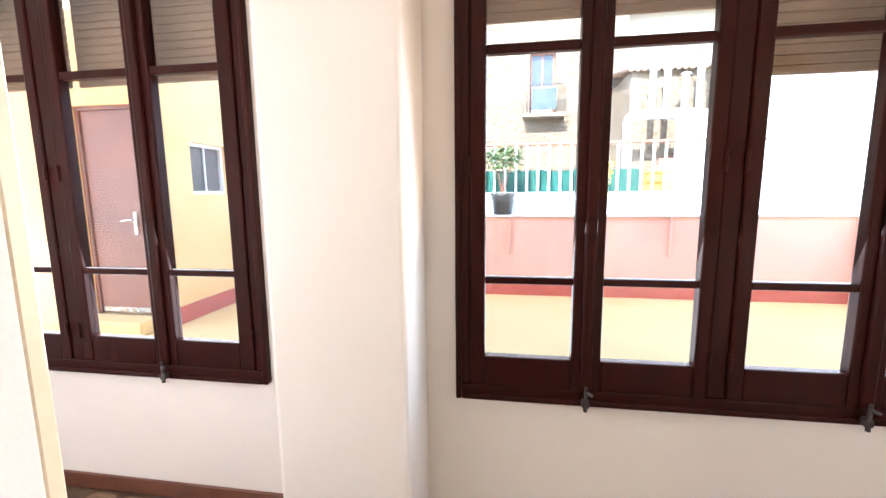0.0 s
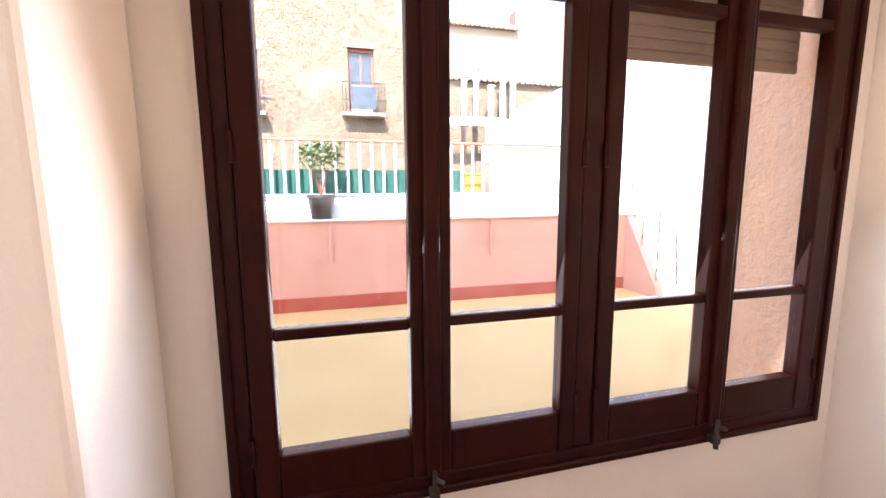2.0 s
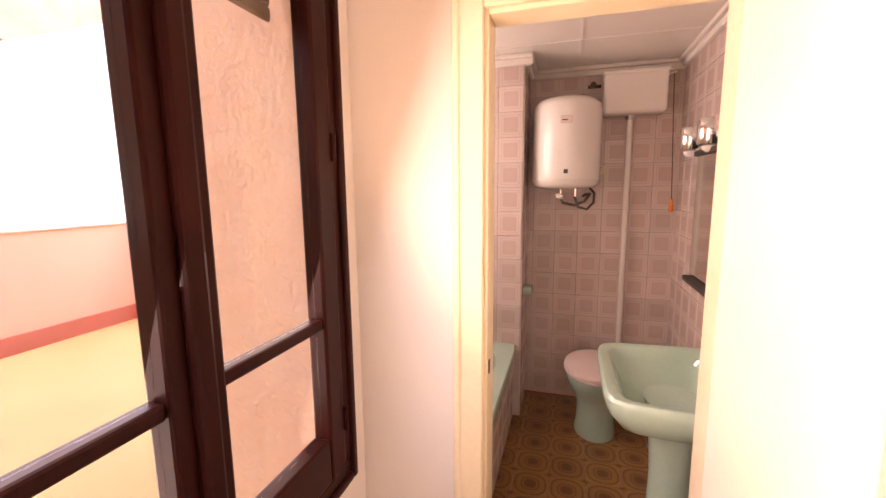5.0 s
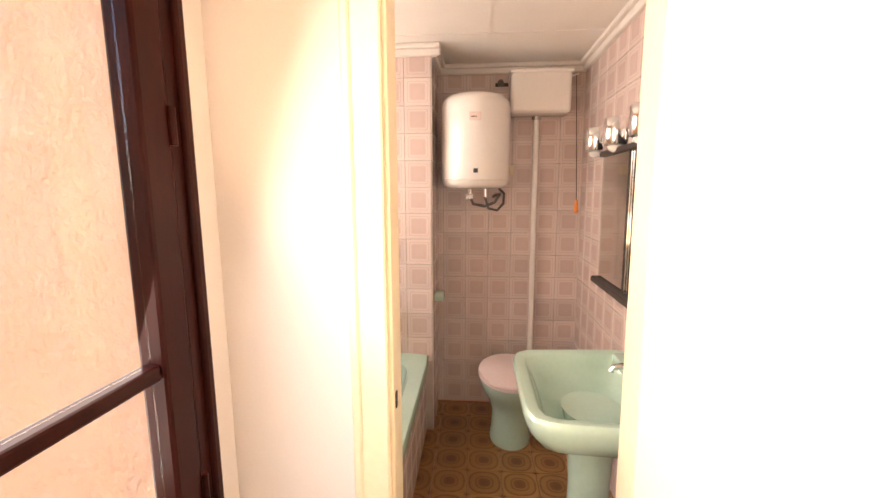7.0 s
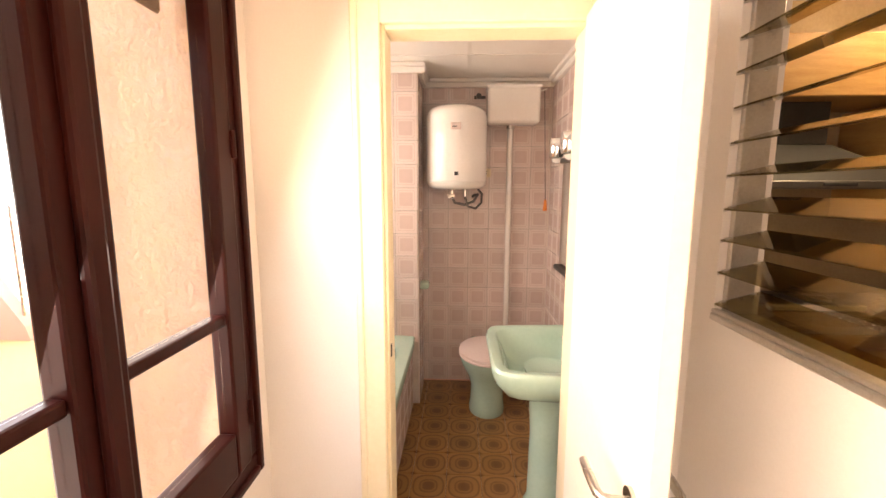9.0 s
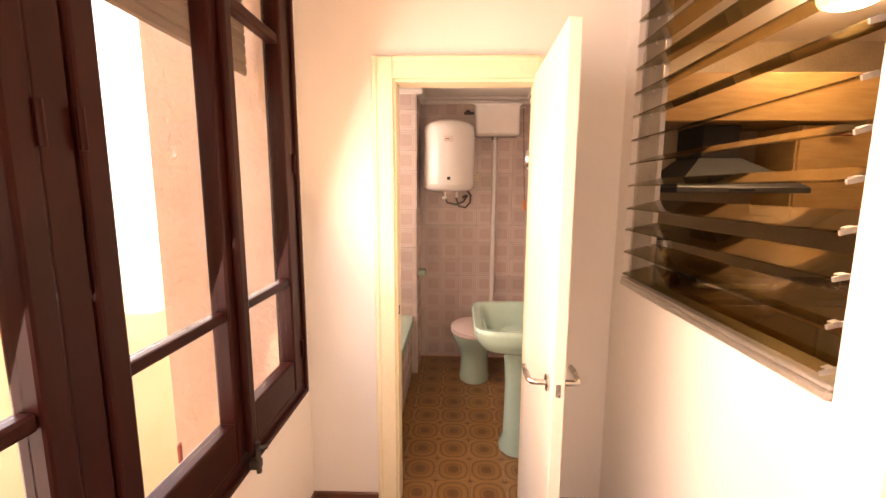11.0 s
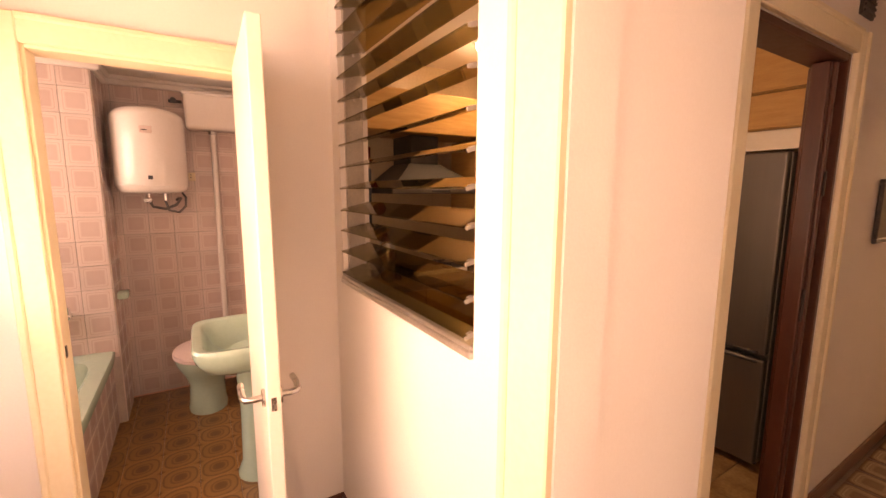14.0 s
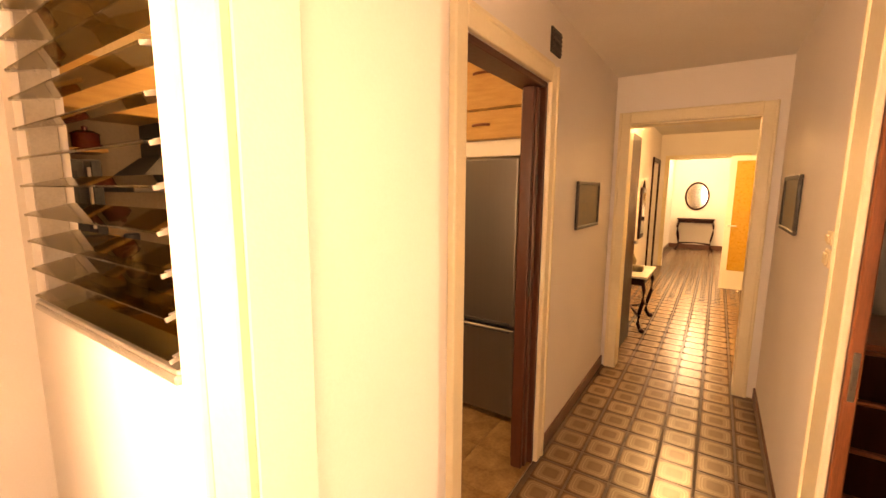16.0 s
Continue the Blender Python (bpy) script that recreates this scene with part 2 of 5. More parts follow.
rubber = grainy("grey_hose", (0.07, 0.06, 0.055), (0.12, 0.11, 0.10), 0.6, 20, 90, 0.1)
orange_plastic = grainy("orange_plastic", (0.72, 0.20, 0.03), (0.80, 0.27, 0.05), 0.35, 20, 90, 0.1)
mirror_mat = grainy("mirror", (0.82, 0.82, 0.80), (0.86, 0.86, 0.84), 0.02, 3, 50, 0.0, metal=1.0)
MATS["mirror"].node_tree.nodes["Principled BSDF"].inputs["Roughness"].default_value = 0.02
grout = grainy("grout", (0.42, 0.36, 0.32), (0.52, 0.46, 0.41), 0.9, 12, 120, 0.3)
dark_grout = grainy("dark_grout", (0.055, 0.03, 0.018), (0.10, 0.055, 0.03), 0.7, 12, 120, 0.3)
wall_tile = printed_tile("mauve_wall_tile", [(0.0, (0.60, 0.47, 0.43)), (0.27, (0.57, 0.44, 0.40)), (0.345, (0.72, 0.63, 0.58)), (0.375, (0.55, 0.42, 0.38)), (0.41, (0.72, 0.63, 0.58)), (0.44, (0.67, 0.56, 0.52)), (0.52, (0.74, 0.66, 0.61))], 14, 0.148, 0.148, 0.2, (0.64, 0.53, 0.48))
bath_floor_tile = printed_tile("brown_rosette_tile", [(0.0, (0.11, 0.045, 0.014)), (0.15, (0.13, 0.055, 0.017)), (0.20, (0.27, 0.14, 0.045)), (0.24, (0.14, 0.06, 0.018)), (0.29, (0.28, 0.145, 0.048)), (0.39, (0.26, 0.135, 0.043)), (0.43, (0.11, 0.045, 0.014)), (0.47, (0.32, 0.17, 0.06)), (0.57, (0.30, 0.16, 0.055)), (0.64, (0.12, 0.05, 0.016))], 2.6, 0.178, 0.178, 0.3, (0.22, 0.11, 0.035))
hall_tile = printed_tile("brown_hall_tile", [(0.0, (0.17, 0.105, 0.06)), (0.20, (0.15, 0.09, 0.05)), (0.25, (0.25, 0.165, 0.10)), (0.30, (0.21, 0.135, 0.08)), (0.335, (0.34, 0.24, 0.155)), (0.365, (0.19, 0.12, 0.07)), (0.40, (0.30, 0.20, 0.125)), (0.45, (0.13, 0.075, 0.04)), (0.50, (0.07, 0.034, 0.02))], 6, 0.175, 0.175, 0.27, (0.22, 0.14, 0.085))
kitchen_tile = grainy("mottled_beige_tile", (0.24, 0.13, 0.055), (0.46, 0.31, 0.16), 0.35, 9, 60, 0.1, obrandom=0.15, spread=0.14)
kitchen_wall = grainy("beige_kitchen_tiling", (0.42, 0.32, 0.20), (0.52, 0.41, 0.27), 0.4, 4, 60, 0.05)
oak = grainy("honey_wood", (0.42, 0.23, 0.075), (0.56, 0.34, 0.13), 0.4, 6, 60, 0.1, stretch=(1, 1, 8), spread=0.18)
fridge_steel = grainy("grey_fridge_steel", (0.185, 0.175, 0.165), (0.215, 0.205, 0.195), 0.36, 3, 60, 0.0, metal=0.8, stretch=(30, 30, 0.4), spread=0.3)
hood_steel = grainy("dark_hood_steel", (0.022, 0.020, 0.018), (0.038, 0.035, 0.031), 0.5, 6, 120, 0.03)
granite = grainy("speckled_worktop", (0.10, 0.07, 0.05), (0.30, 0.22, 0.15), 0.25, 60, 300, 0.02)
red_pot_mat = grainy("red_enamel", (0.12, 0.018, 0.012), (0.18, 0.03, 0.02), 0.25, 5, 60, 0.02)
marble = grainy("white_marble", (0.66, 0.63, 0.58), (0.80, 0.78, 0.74), 0.2, 5, 40, 0.02)
mahogany = grainy("reddish_door_wood", (0.17, 0.05, 0.022), (0.27, 0.085, 0.038), 0.35, 5, 60, 0.15, stretch=(6, 6, 0.6))
amber_glass = grainy("amber_textured_glass", (0.44, 0.25, 0.03), (0.52, 0.31, 0.05), 0.3, 30, 200, 0.4)
bronze = grainy("patinated_bronze", (0.09, 0.07, 0.04), (0.20, 0.16, 0.09), 0.4, 20, 90, 0.2, metal=0.4)
painting_mat = grainy("dim_landscape_painting", (0.025, 0.02, 0.012), (0.14, 0.10, 0.05), 0.5, 9, 60, 0.1, stretch=(1, 1, 3), spread=0.2)
dark_opening = grainy("dark_pane", (0.03, 0.035, 0.04), (0.07, 0.075, 0.08), 0.15, 4, 60, 0.0)
switch_plastic = grainy("cream_plastic", (0.74, 0.62, 0.42), (0.79, 0.68, 0.48), 0.35, 9, 60, 0.02)
ground_mat = grainy("dry_ground", (0.22, 0.19, 0.14), (0.32, 0.28, 0.21), 0.95, 0.4, 20, 0.4)
lamp_glow, n_, l_, b_ = nodes_of("lamp_glow", 0.4)
b_.inputs["Emission Color"].default_value = (1.0, 0.78, 0.48, 1)
b_.inputs["Emission Strength"].default_value = 4

# ---- building helpers ----


def box(bm, x0, y0, z0, x1, y1, z1, bevel=0.0, seg=1):
    """A box with rounded edges, added to bm."""
    m = Matrix.Translation(((x0 + x1) / 2, (y0 + y1) / 2, (z0 + z1) / 2)) @ Matrix.Diagonal((abs(x1 - x0), abs(y1 - y0), abs(z1 - z0), 1))
    vs = bmesh.ops.create_cube(bm, size=1, matrix=m)["verts"]
    if bevel:
        es = list({ed for v in vs for ed in v.link_edges})
        bmesh.ops.bevel(bm, geom=es, offset=bevel, segments=seg, affect="EDGES", profile=0.5)
    return bm


def rod(bm, p, q, r0, r1=None, seg=12):
    """A round bar from p to q."""
    p, q = Vector(p), Vector(q)
    d = q - p
    m = Matrix.Translation((p + q) / 2) @ d.to_track_quat("Z", "Y").to_matrix().to_4x4()
    bmesh.ops.create_cone(bm, cap_ends=True, segments=seg, radius1=r0, radius2=r0 if r1 is None else r1, depth=d.length, matrix=m)
    return bm


def lathe(bm, profile, cx, cy, seg=20, sx=1.0, sy=1.0):
    """Rings of (radius, z) round an upright axis, closed at both ends."""
    rings = [[bm.verts.new((cx + sx * r * math.cos(2 * math.pi * i / seg), cy + sy * r * math.sin(2 * math.pi * i / seg), z)) for i in range(seg)] for r, z in profile]
    for u, v in zip(rings, rings[1:]):
        for i in range(seg):
            bm.faces.new((u[i], u[(i + 1) % seg], v[(i + 1) % seg], v[i]))
    bm.faces.new(rings[0][::-1]), bm.faces.new(rings[-1])
    return bm


def tube(bm, pts, r, seg=8):
    """A bent tube along pts."""
    pts = [Vector(p) for p in pts]
    rings = []
    for i, p in enumerate(pts):
        d = (pts[min(i + 1, len(pts) - 1)] - pts[max(i - 1, 0)]).normalized()
        q = d.to_track_quat("Z", "Y")
        rings.append([bm.verts.new(p + q @ Vector((r * math.cos(2 * math.pi * k / seg), r * math.sin(2 * math.pi * k / seg), 0))) for k in range(seg)])
    for u, v in zip(rings, rings[1:]):
        for k in range(seg):
            bm.faces.new((u[k], u[(k + 1) % seg], v[(k + 1) % seg], v[k]))
    bm.faces.new(rings[0][::-1]), bm.faces.new(rings[-1])
    return bm


def B():
    return bmesh.new()


def mesh_of(name, bm, material, smooth=False):
    bmesh.ops.recalc_face_normals(bm, faces=bm.faces)
    me = bpy.data.meshes.new(name)
    bm.to_mesh(me)
    bm.free()
    me.materials.append(material)
    if smooth:
        for p in me.polygons:
            p.use_smooth = True
        me.set_sharp_from_angle(angle=radians(40))
    return me


def thing(name, label, category, at=(0, 0, 0), group="", kind=""):
    ob = new(name)
    ob.empty_display_size = 0.05
    ob.location = at
    ob.matrix_world = Matrix.Translation(at)
    return tagged(ob, label, category, group, kind)


def part(name, bm, material, parent, label="", smooth=False):
    ob = new(name, mesh_of(name, bm, material, smooth))
    ob.parent = parent
    root = parent
    while root.parent:
        root = root.parent
    if parent.parent is None and parent.type == "EMPTY":
        ob.matrix_parent_inverse = Matrix.Translation(parent.location).inverted()
    return tagged(ob, label)


def whole(name, bm, material, label, category="", group="", kind="", smooth=False):
    return tagged(new(name, mesh_of(name, bm, material, smooth)), label, category, group, kind)


def shell(name, bm, material, label, category="wall"):
    return whole(name, bm, material, label, category, kind="structure")


def pierced(bm, axis, a0, a1, z0, z1, t0, t1, holes):
    """A wall along x or y from a0 to a1, thick from t0 to t1, with rectangular holes (h0, h1, bottom, top)."""
    cuts = sorted({a0, a1, *[v for h in holes for v in h[:2]]})
    for u, v in zip(cuts, cuts[1:]):
        spans = [(z0, z1)]
        for h0, h1, b0, b1 in holes:
            if h0 <= u and v <= h1:
                spans = [s for lo, hi in spans for s in ((lo, min(hi, b0)), (max(lo, b1), hi)) if s[1] - s[0] > 1e-4]
        for lo, hi in spans:
            if axis == "x":
                box(bm, u, t0, lo, v, t1, hi)
            else:
                box(bm, t0, u, lo, t1, v, hi)
    bmesh.ops.remove_doubles(bm, verts=bm.verts, dist=1e-5)
    return bm

# ---- setting ----
WY, WO = 1.65, 1.79        # window wall, inner and outer face
GX0, GX1 = -3.60, 1.90     # gallery ends
CX0, CX1 = -0.36, 0.74     # corridor walls
CEIL, CCEIL, BCEIL = 2.62, 2.42, 2.27

shell("wall_north", pierced(B(), "x", GX0 - 0.2, GX1 + 0.1, -0.1, CEIL, WY, WO, [(-0.19, 1.94, 0.66, 2.5), (-3.03, -1.07, 0.66, 2.5)]), plaster, "white plastered wall with two tall window openings")
shell("wall_north_return", box(B(), 1.77, WY, 0.66, 1.94, 1.71, 2.5), plaster, "white plastered wall beside the window")


def splay(name, pts):
    """A pink stucco window reveal, upright prism over pts."""
    bm = B()
    lo, hi = [[bm.verts.new((x, y, z)) for x, y in pts] for z in (0.662, 2.498)]
    bm.faces.new(lo[::-1]), bm.faces.new(hi)
    for i in range(len(pts)):
        k = (i + 1) % len(pts)
        bm.faces.new((lo[i], lo[k], hi[k], hi[i]))
    shell(name, bm, peach_stucco, "pink stucco window reveal", "window reveal")


shell("wall_reveal", box(B(), 1.775, 1.712, -0.1, 1.938, 2.185, 2.6), peach_stucco, "rough peach stucco wall beside the window")
splay("reveal_2", [(-0.188, 1.712), (-0.188, WO), (-0.18, WO), (-0.18, 1.712)])
splay("reveal_3", [(-1.072, 1.712), (-1.072, WO), (-1.08, WO), (-1.08, 1.712)])
splay("reveal_4", [(-3.028, 1.712), (-3.028, WO), (-3.02, WO), (-3.02, 1.712)])
# Unseen wall above the gallery, added to keep sun off terrace and parapet
shell("wall_upper", pierced(B(), "x", GX0 - 3, 3.35, CEIL, 5.4, WY, WO, []), pink_stucco, "unseen pink stucco wall added above the house to shade the terrace")
shell("wall_west", box(B(), GX0 - 0.2, 0.19, -0.1, GX0, WY, CEIL), plaster, "white plastered end wall")
bm = box(B(), -0.83, 1.30, 0, -0.33, WY - 0.002, CEIL, 0.02, 3)
shell("pillar", bm, plaster, "white plastered pillar with softly rounded corners between the windows", "pillar")
# the wall between gallery and kitchen, with the louvre opening and the way to the corridor
shell("wall_south", pierced(B(), "x", GX0 - 0.2, 2.0, 0.0, CEIL, 0.19, 0.31, [(-0.455, 0.60, 0.0, 2.12), (0.855, 1.80, 1.13, 2.36)]), plaster, "white plastered wall with louvre opening and corridor opening")
bm = box(B(), GX0 - 0.2, -0.3, -0.12, GX1, WY, -0.003)
box(bm, CX0 - 1.4, -3.0, -0.12, CX1, -0.3, -0.003)
box(bm, -1.2, -12.3, -0.12, 1.3, -3.0, -0.003)
shell("floor", bm, dark_grout, "brown tiled floor", "floor")
shell("ceiling", box(B(), GX0 - 0.2, 0.19, CEIL, GX1 + 0.1, WY, CEIL + 0.2), ceiling_paint, "white painted ceiling", "ceiling")
shell("ceiling_corridor", box(B(), CX0 - 1.4, -3.05, CCEIL, CX1 + 0.12, 0.19, CCEIL + 0.2), ceiling_paint, "white painted corridor ceiling", "ceiling")
# corridor
shell("wall_corridor_east", pierced(B(), "y", -3.0, 0.19, 0, CCEIL, CX1, CX1 + 0.12, [(-1.40, -0.57, 0, 2.05)]), plaster, "white plastered corridor wall with the kitchen doorway")
shell("wall_corridor_return", box(B(), 0.612, -0.25, 0, CX1 - 0.001, 0.187, CCEIL), plaster, "white plastered return of the corridor wall")
shell("wall_corridor_west", pierced(B(), "y", -3.0, 0.19, 0, CCEIL, CX0 - 0.08, CX0, [(-1.12, -0.15, 0, 2.05)]), plaster, "white plastered corridor wall with the side room doorway")
shell("wall_corridor_end", pierced(B(), "x", -1.82, 1.3, 0, 2.75, -3.14, -3.0, [(-0.22, 0.62, 0, 2.05)]), plaster, "white plastered wall with a doorway to the far corridor")
# far corridor
HX0, HX1 = -0.85, 1.02
shell("wall_far_east", pierced(B(), "y", -12.2, -3.14, 0, 2.75, HX1, HX1 + 0.12, [(-8.55, -7.75, 0, 2.05)]), plaster, "white plastered wall of the far corridor")
shell("wall_far_west", pierced(B(), "y", -12.2, -3.14, 0, 2.75, HX0 - 0.12, HX0, []), plaster, "white plastered wall of the far corridor")
shell("wall_far_opening", pierced(B(), "x", HX0, HX1, 0, 2.75, -8.9, -8.76, [(-0.38, 0.85, 0, 2.14)]), plaster, "white plastered wall with a wide opening")
shell("wall_far_end", box(B(), -1.2, -12.3, 0, 1.3, -12.1, 2.75), plaster, "white plastered end wall of the hall")
shell("ceiling_far", box(B(), -1.2, -12.3, 2.62, 1.3, -3.14, 2.8), ceiling_paint, "white painted ceiling of the far corridor", "ceiling")
for y0 in (-8.55,):
    shell("wall_dark_room", box(B(), HX1 + 0.13, y0 - 0.1, 0, HX1 + 0.2, y0 + 0.9, 2.2), dark_wood, "dark wooden closed door", "door")


def casing(name, axis, a0, a1, top, face, out, w=0.085, d=0.022, mat=None):
    """Flat door casing with a raised outer bead, round an opening on a wall face."""
    th = thing(name, "cream painted wooden door casing", "door casing", kind="structure")
    for nm, (u0, z0, u1, z1) in (("jamb_casing", (a0 - w, 0, a0, top + w)), ("jamb_casing", (a1, 0, a1 + w, top + w)), ("head_casing", (a0, top, a1, top + w))):
        bm = B()
        f0, f1 = sorted((face, face + out * d))
        g0, g1 = sorted((face, face + out * (d + 0.008)))
        bead = (u0, z0, u0 + 0.02, z1) if u1 == a0 else (u1 - 0.02, z0, u1, z1) if u0 == a1 else (u0, z1 - 0.02, u1, z1)
        if axis == "x":
            box(bm, u0, f0, z0, u1, f1, z1, 0.004)
            box(bm, bead[0] - 0.001, g0, bead[1], bead[2] + 0.001, g1, bead[3] + 0.001, 0.005)
        else:
            box(bm, f0, u0, z0, f1, u1, z1, 0.004)
            box(bm, g0, bead[0] - 0.001, bead[1], g1, bead[2] + 0.001, bead[3] + 0.001, 0.005)
        part(nm, bm, mat or cream, th)
    return th


def lining(name, axis, a0, a1, top, t0, t1, mat=None):
    """Boards that line the thickness of an opening."""
    th = thing(name, "cream painted door lining", "door lining", kind="structure")
    for nm, (u0, z0, u1, z1) in (("jamb", (a0, 0, a0 + 0.016, top)), ("jamb", (a1 - 0.016, 0, a1, top)), ("head", (a0 + 0.016, top - 0.016, a1 - 0.016, top))):
        if axis == "x":
            bm = box(B(), u0, t0, z0, u1, t1, z1, 0.003)
        else:
            bm = box(B(), t0, u0, z0, t1, u1, z1, 0.003)
        part(nm, bm, mat or cream, th)


# opening between gallery and corridor
casing("trim_gallery", "x", -0.455, 0.60, 2.12, 0.31, 1, 0.13)
lining("trim_gallery_lining", "x", -0.47, 0.615, 2.12, 0.188, 0.312, plaster)
casing("trim_kitchen", "y", -1.40, -0.57, 2.05, CX1, -1, 0.085)
casing("trim_side_room", "y", -0.93, -0.15, 2.05, CX0, 1, 0.2)
casing("trim_far", "x", -0.22, 0.62, 2.05, -3.0, 1, 0.085)
lining("trim_far_lining", "x", -0.235, 0.635, 2.05, -3.142, -2.998)
casing("trim_bath", "y", 0.66, 1.25, 1.95, GX1, -1, 0.085)

# baseboards
base = thing("baseboard", "dark brown ceramic baseboard", "baseboard", kind="structure")
BH, BT = 0.085, 0.014
for x0, y0, x1, y1 in ((GX0, WY - BT, -0.84, WY), (-0.32, WY - BT, GX1, WY), (GX1 - BT, 1.33, GX1, WY - BT), (GX1 - BT, 0.31, GX1, 0.60), (0.74, 0.31, GX1 - BT, 0.31 + BT),
                       (CX1 - BT, -3.0, CX1, -1.49), (0.598, -0.25, 0.612, 0.187), (CX0, -3.0, CX0 + BT, -1.135), (GX0, 0.31, -0.60, 0.31 + BT),
                       (HX1 - BT, -7.65, HX1, -3.2), (HX0, -8.7, HX0 + BT, -3.2), (-1.0, -12.1, 1.02, -12.08), (HX0, -12.1, HX0 + BT, -8.9), (HX1 - BT, -12.1, HX1, -8.9)):
    h = BH if y0 > -3.1 else 0.12
    part("board", box(B(), x0, y0, 0, x1, y1, h, 0.004), baseboard_mat, base)

# ---- bathroom shell ----
BX0, BX1, BY0, BY1 = 2.0, 3.75, 0.36, 2.2
shell("wall_bath_front", pierced(B(), "y", 0.31, WO, 0, CEIL, GX1, BX0, [(0.66, 1.25, 0, 1.95)]), plaster, "white plastered wall with the bathroom doorway")
bm = box(B(), BX0 - 0.06, WO + 0.001, -0.1, BX0, 2.30, 2.6)
pierced(bm, "x", BX0, BX1 + 0.15, -0.1, 2.6, BY1, 2.37, [(2.3, 3.2, 1.25, 2.05)])
shell("wall_bath_outer", bm, peach_stucco, "rough pink stucco wall of the bathroom block")
shell("wall_bath_back", box(B(), BX1, 0.2, 0, BX1 + 0.15, BY1, 2.6), grout, "bathroom wall tiled in mauve squares")
shell("wall_bath_side", box(B(), BX0, 0.2, 0, BX1, BY0, 2.6), grout, "bathroom wall tiled in mauve squares")
shell("pillar_bath", box(B(), 3.36, 1.30, 0, BX1, BY1, BCEIL), grout, "tiled pier at the end of the bathtub", "pillar")
bm = box(B(), BX0, BY0, BCEIL, BX1, BY1, 2.6)
for x in (2.62, 3.2):
    box(bm, x, BY0, BCEIL - 0.004, x + 0.012, BY1, BCEIL)
box(bm, BX0, 0.98, BCEIL - 0.004, BX1, 0.992, BCEIL)
shell("ceiling_bath", bm, ceiling_paint, "white panelled bathroom ceiling", "ceiling")
shell("floor_bath", box(B(), GX1, BY0, -0.12, BX1, BY1, -0.012), dark_grout, "brown patterned tile floor", "floor")
lining("trim_bath_lining", "y", 0.655, 1.256, 1.955, GX1 - 0.002, BX0 + 0.002)
cor = thing("trim_cornice", "white moulded plaster cornice", "cornice", kind="structure")
for x0, y0, x1, y1, ax in ((BX1 - 0.055, BY0, BX1, 1.30, "y"), (BX0, BY0, BX1 - 0.055, BY0 + 0.055, "x"), (3.305, 1.245, 3.36, BY1, "y"), (3.36, 1.245, BX1 - 0.055, 1.30, "x")):
    bm = box(B(), x0, y0, BCEIL - 0.025, x1, y1, BCEIL - 0.001, 0.006)
    inner = 0.022
    if ax == "y":
        box(bm, x0 + inner, y0, BCEIL - 0.06, x1, y1, BCEIL - 0.024, 0.006)
    else:
        if y0 < 1:
            box(bm, x0, y0, BCEIL - 0.06, x1, y1 - inner, BCEIL - 0.024, 0.006)
        else:
            box(bm, x0, y0 + inner, BCEIL - 0.06, x1, y1, BCEIL - 0.024, 0.006)
    part("moulding", bm, ceiling_paint, cor)

# ---- kitchen shell ----
KX1, KY0 = 3.0, -2.35
shell("wall_kitchen_east", box(B(), KX1, KY0, 0, KX1 + 0.12, 0.19, 2.55), kitchen_wall, "beige tiled kitchen wall")
shell("wall_kitchen_south", box(B(), CX1 + 0.12, KY0 - 0.12, 0, KX1 + 0.12, KY0, 2.55), kitchen_wall, "beige tiled kitchen wall")
shell("wall_kitchen_north", box(B(), 2.0, 0.19, 0, KX1 + 0.12, 0.2, 2.55), kitchen_wall, "beige tiled kitchen wall")
shell("ceiling_kitchen", box(B(), CX1 + 0.12, KY0, 2.45, KX1, 0.19, 2.6), ceiling_paint, "white kitchen ceiling", "ceiling")
shell("floor_kitchen", box(B(), CX1, KY0, -0.12, KX1, 0.19, -0.012), grout, "mottled beige tile kitchen floor", "floor")

# ---- windows ----


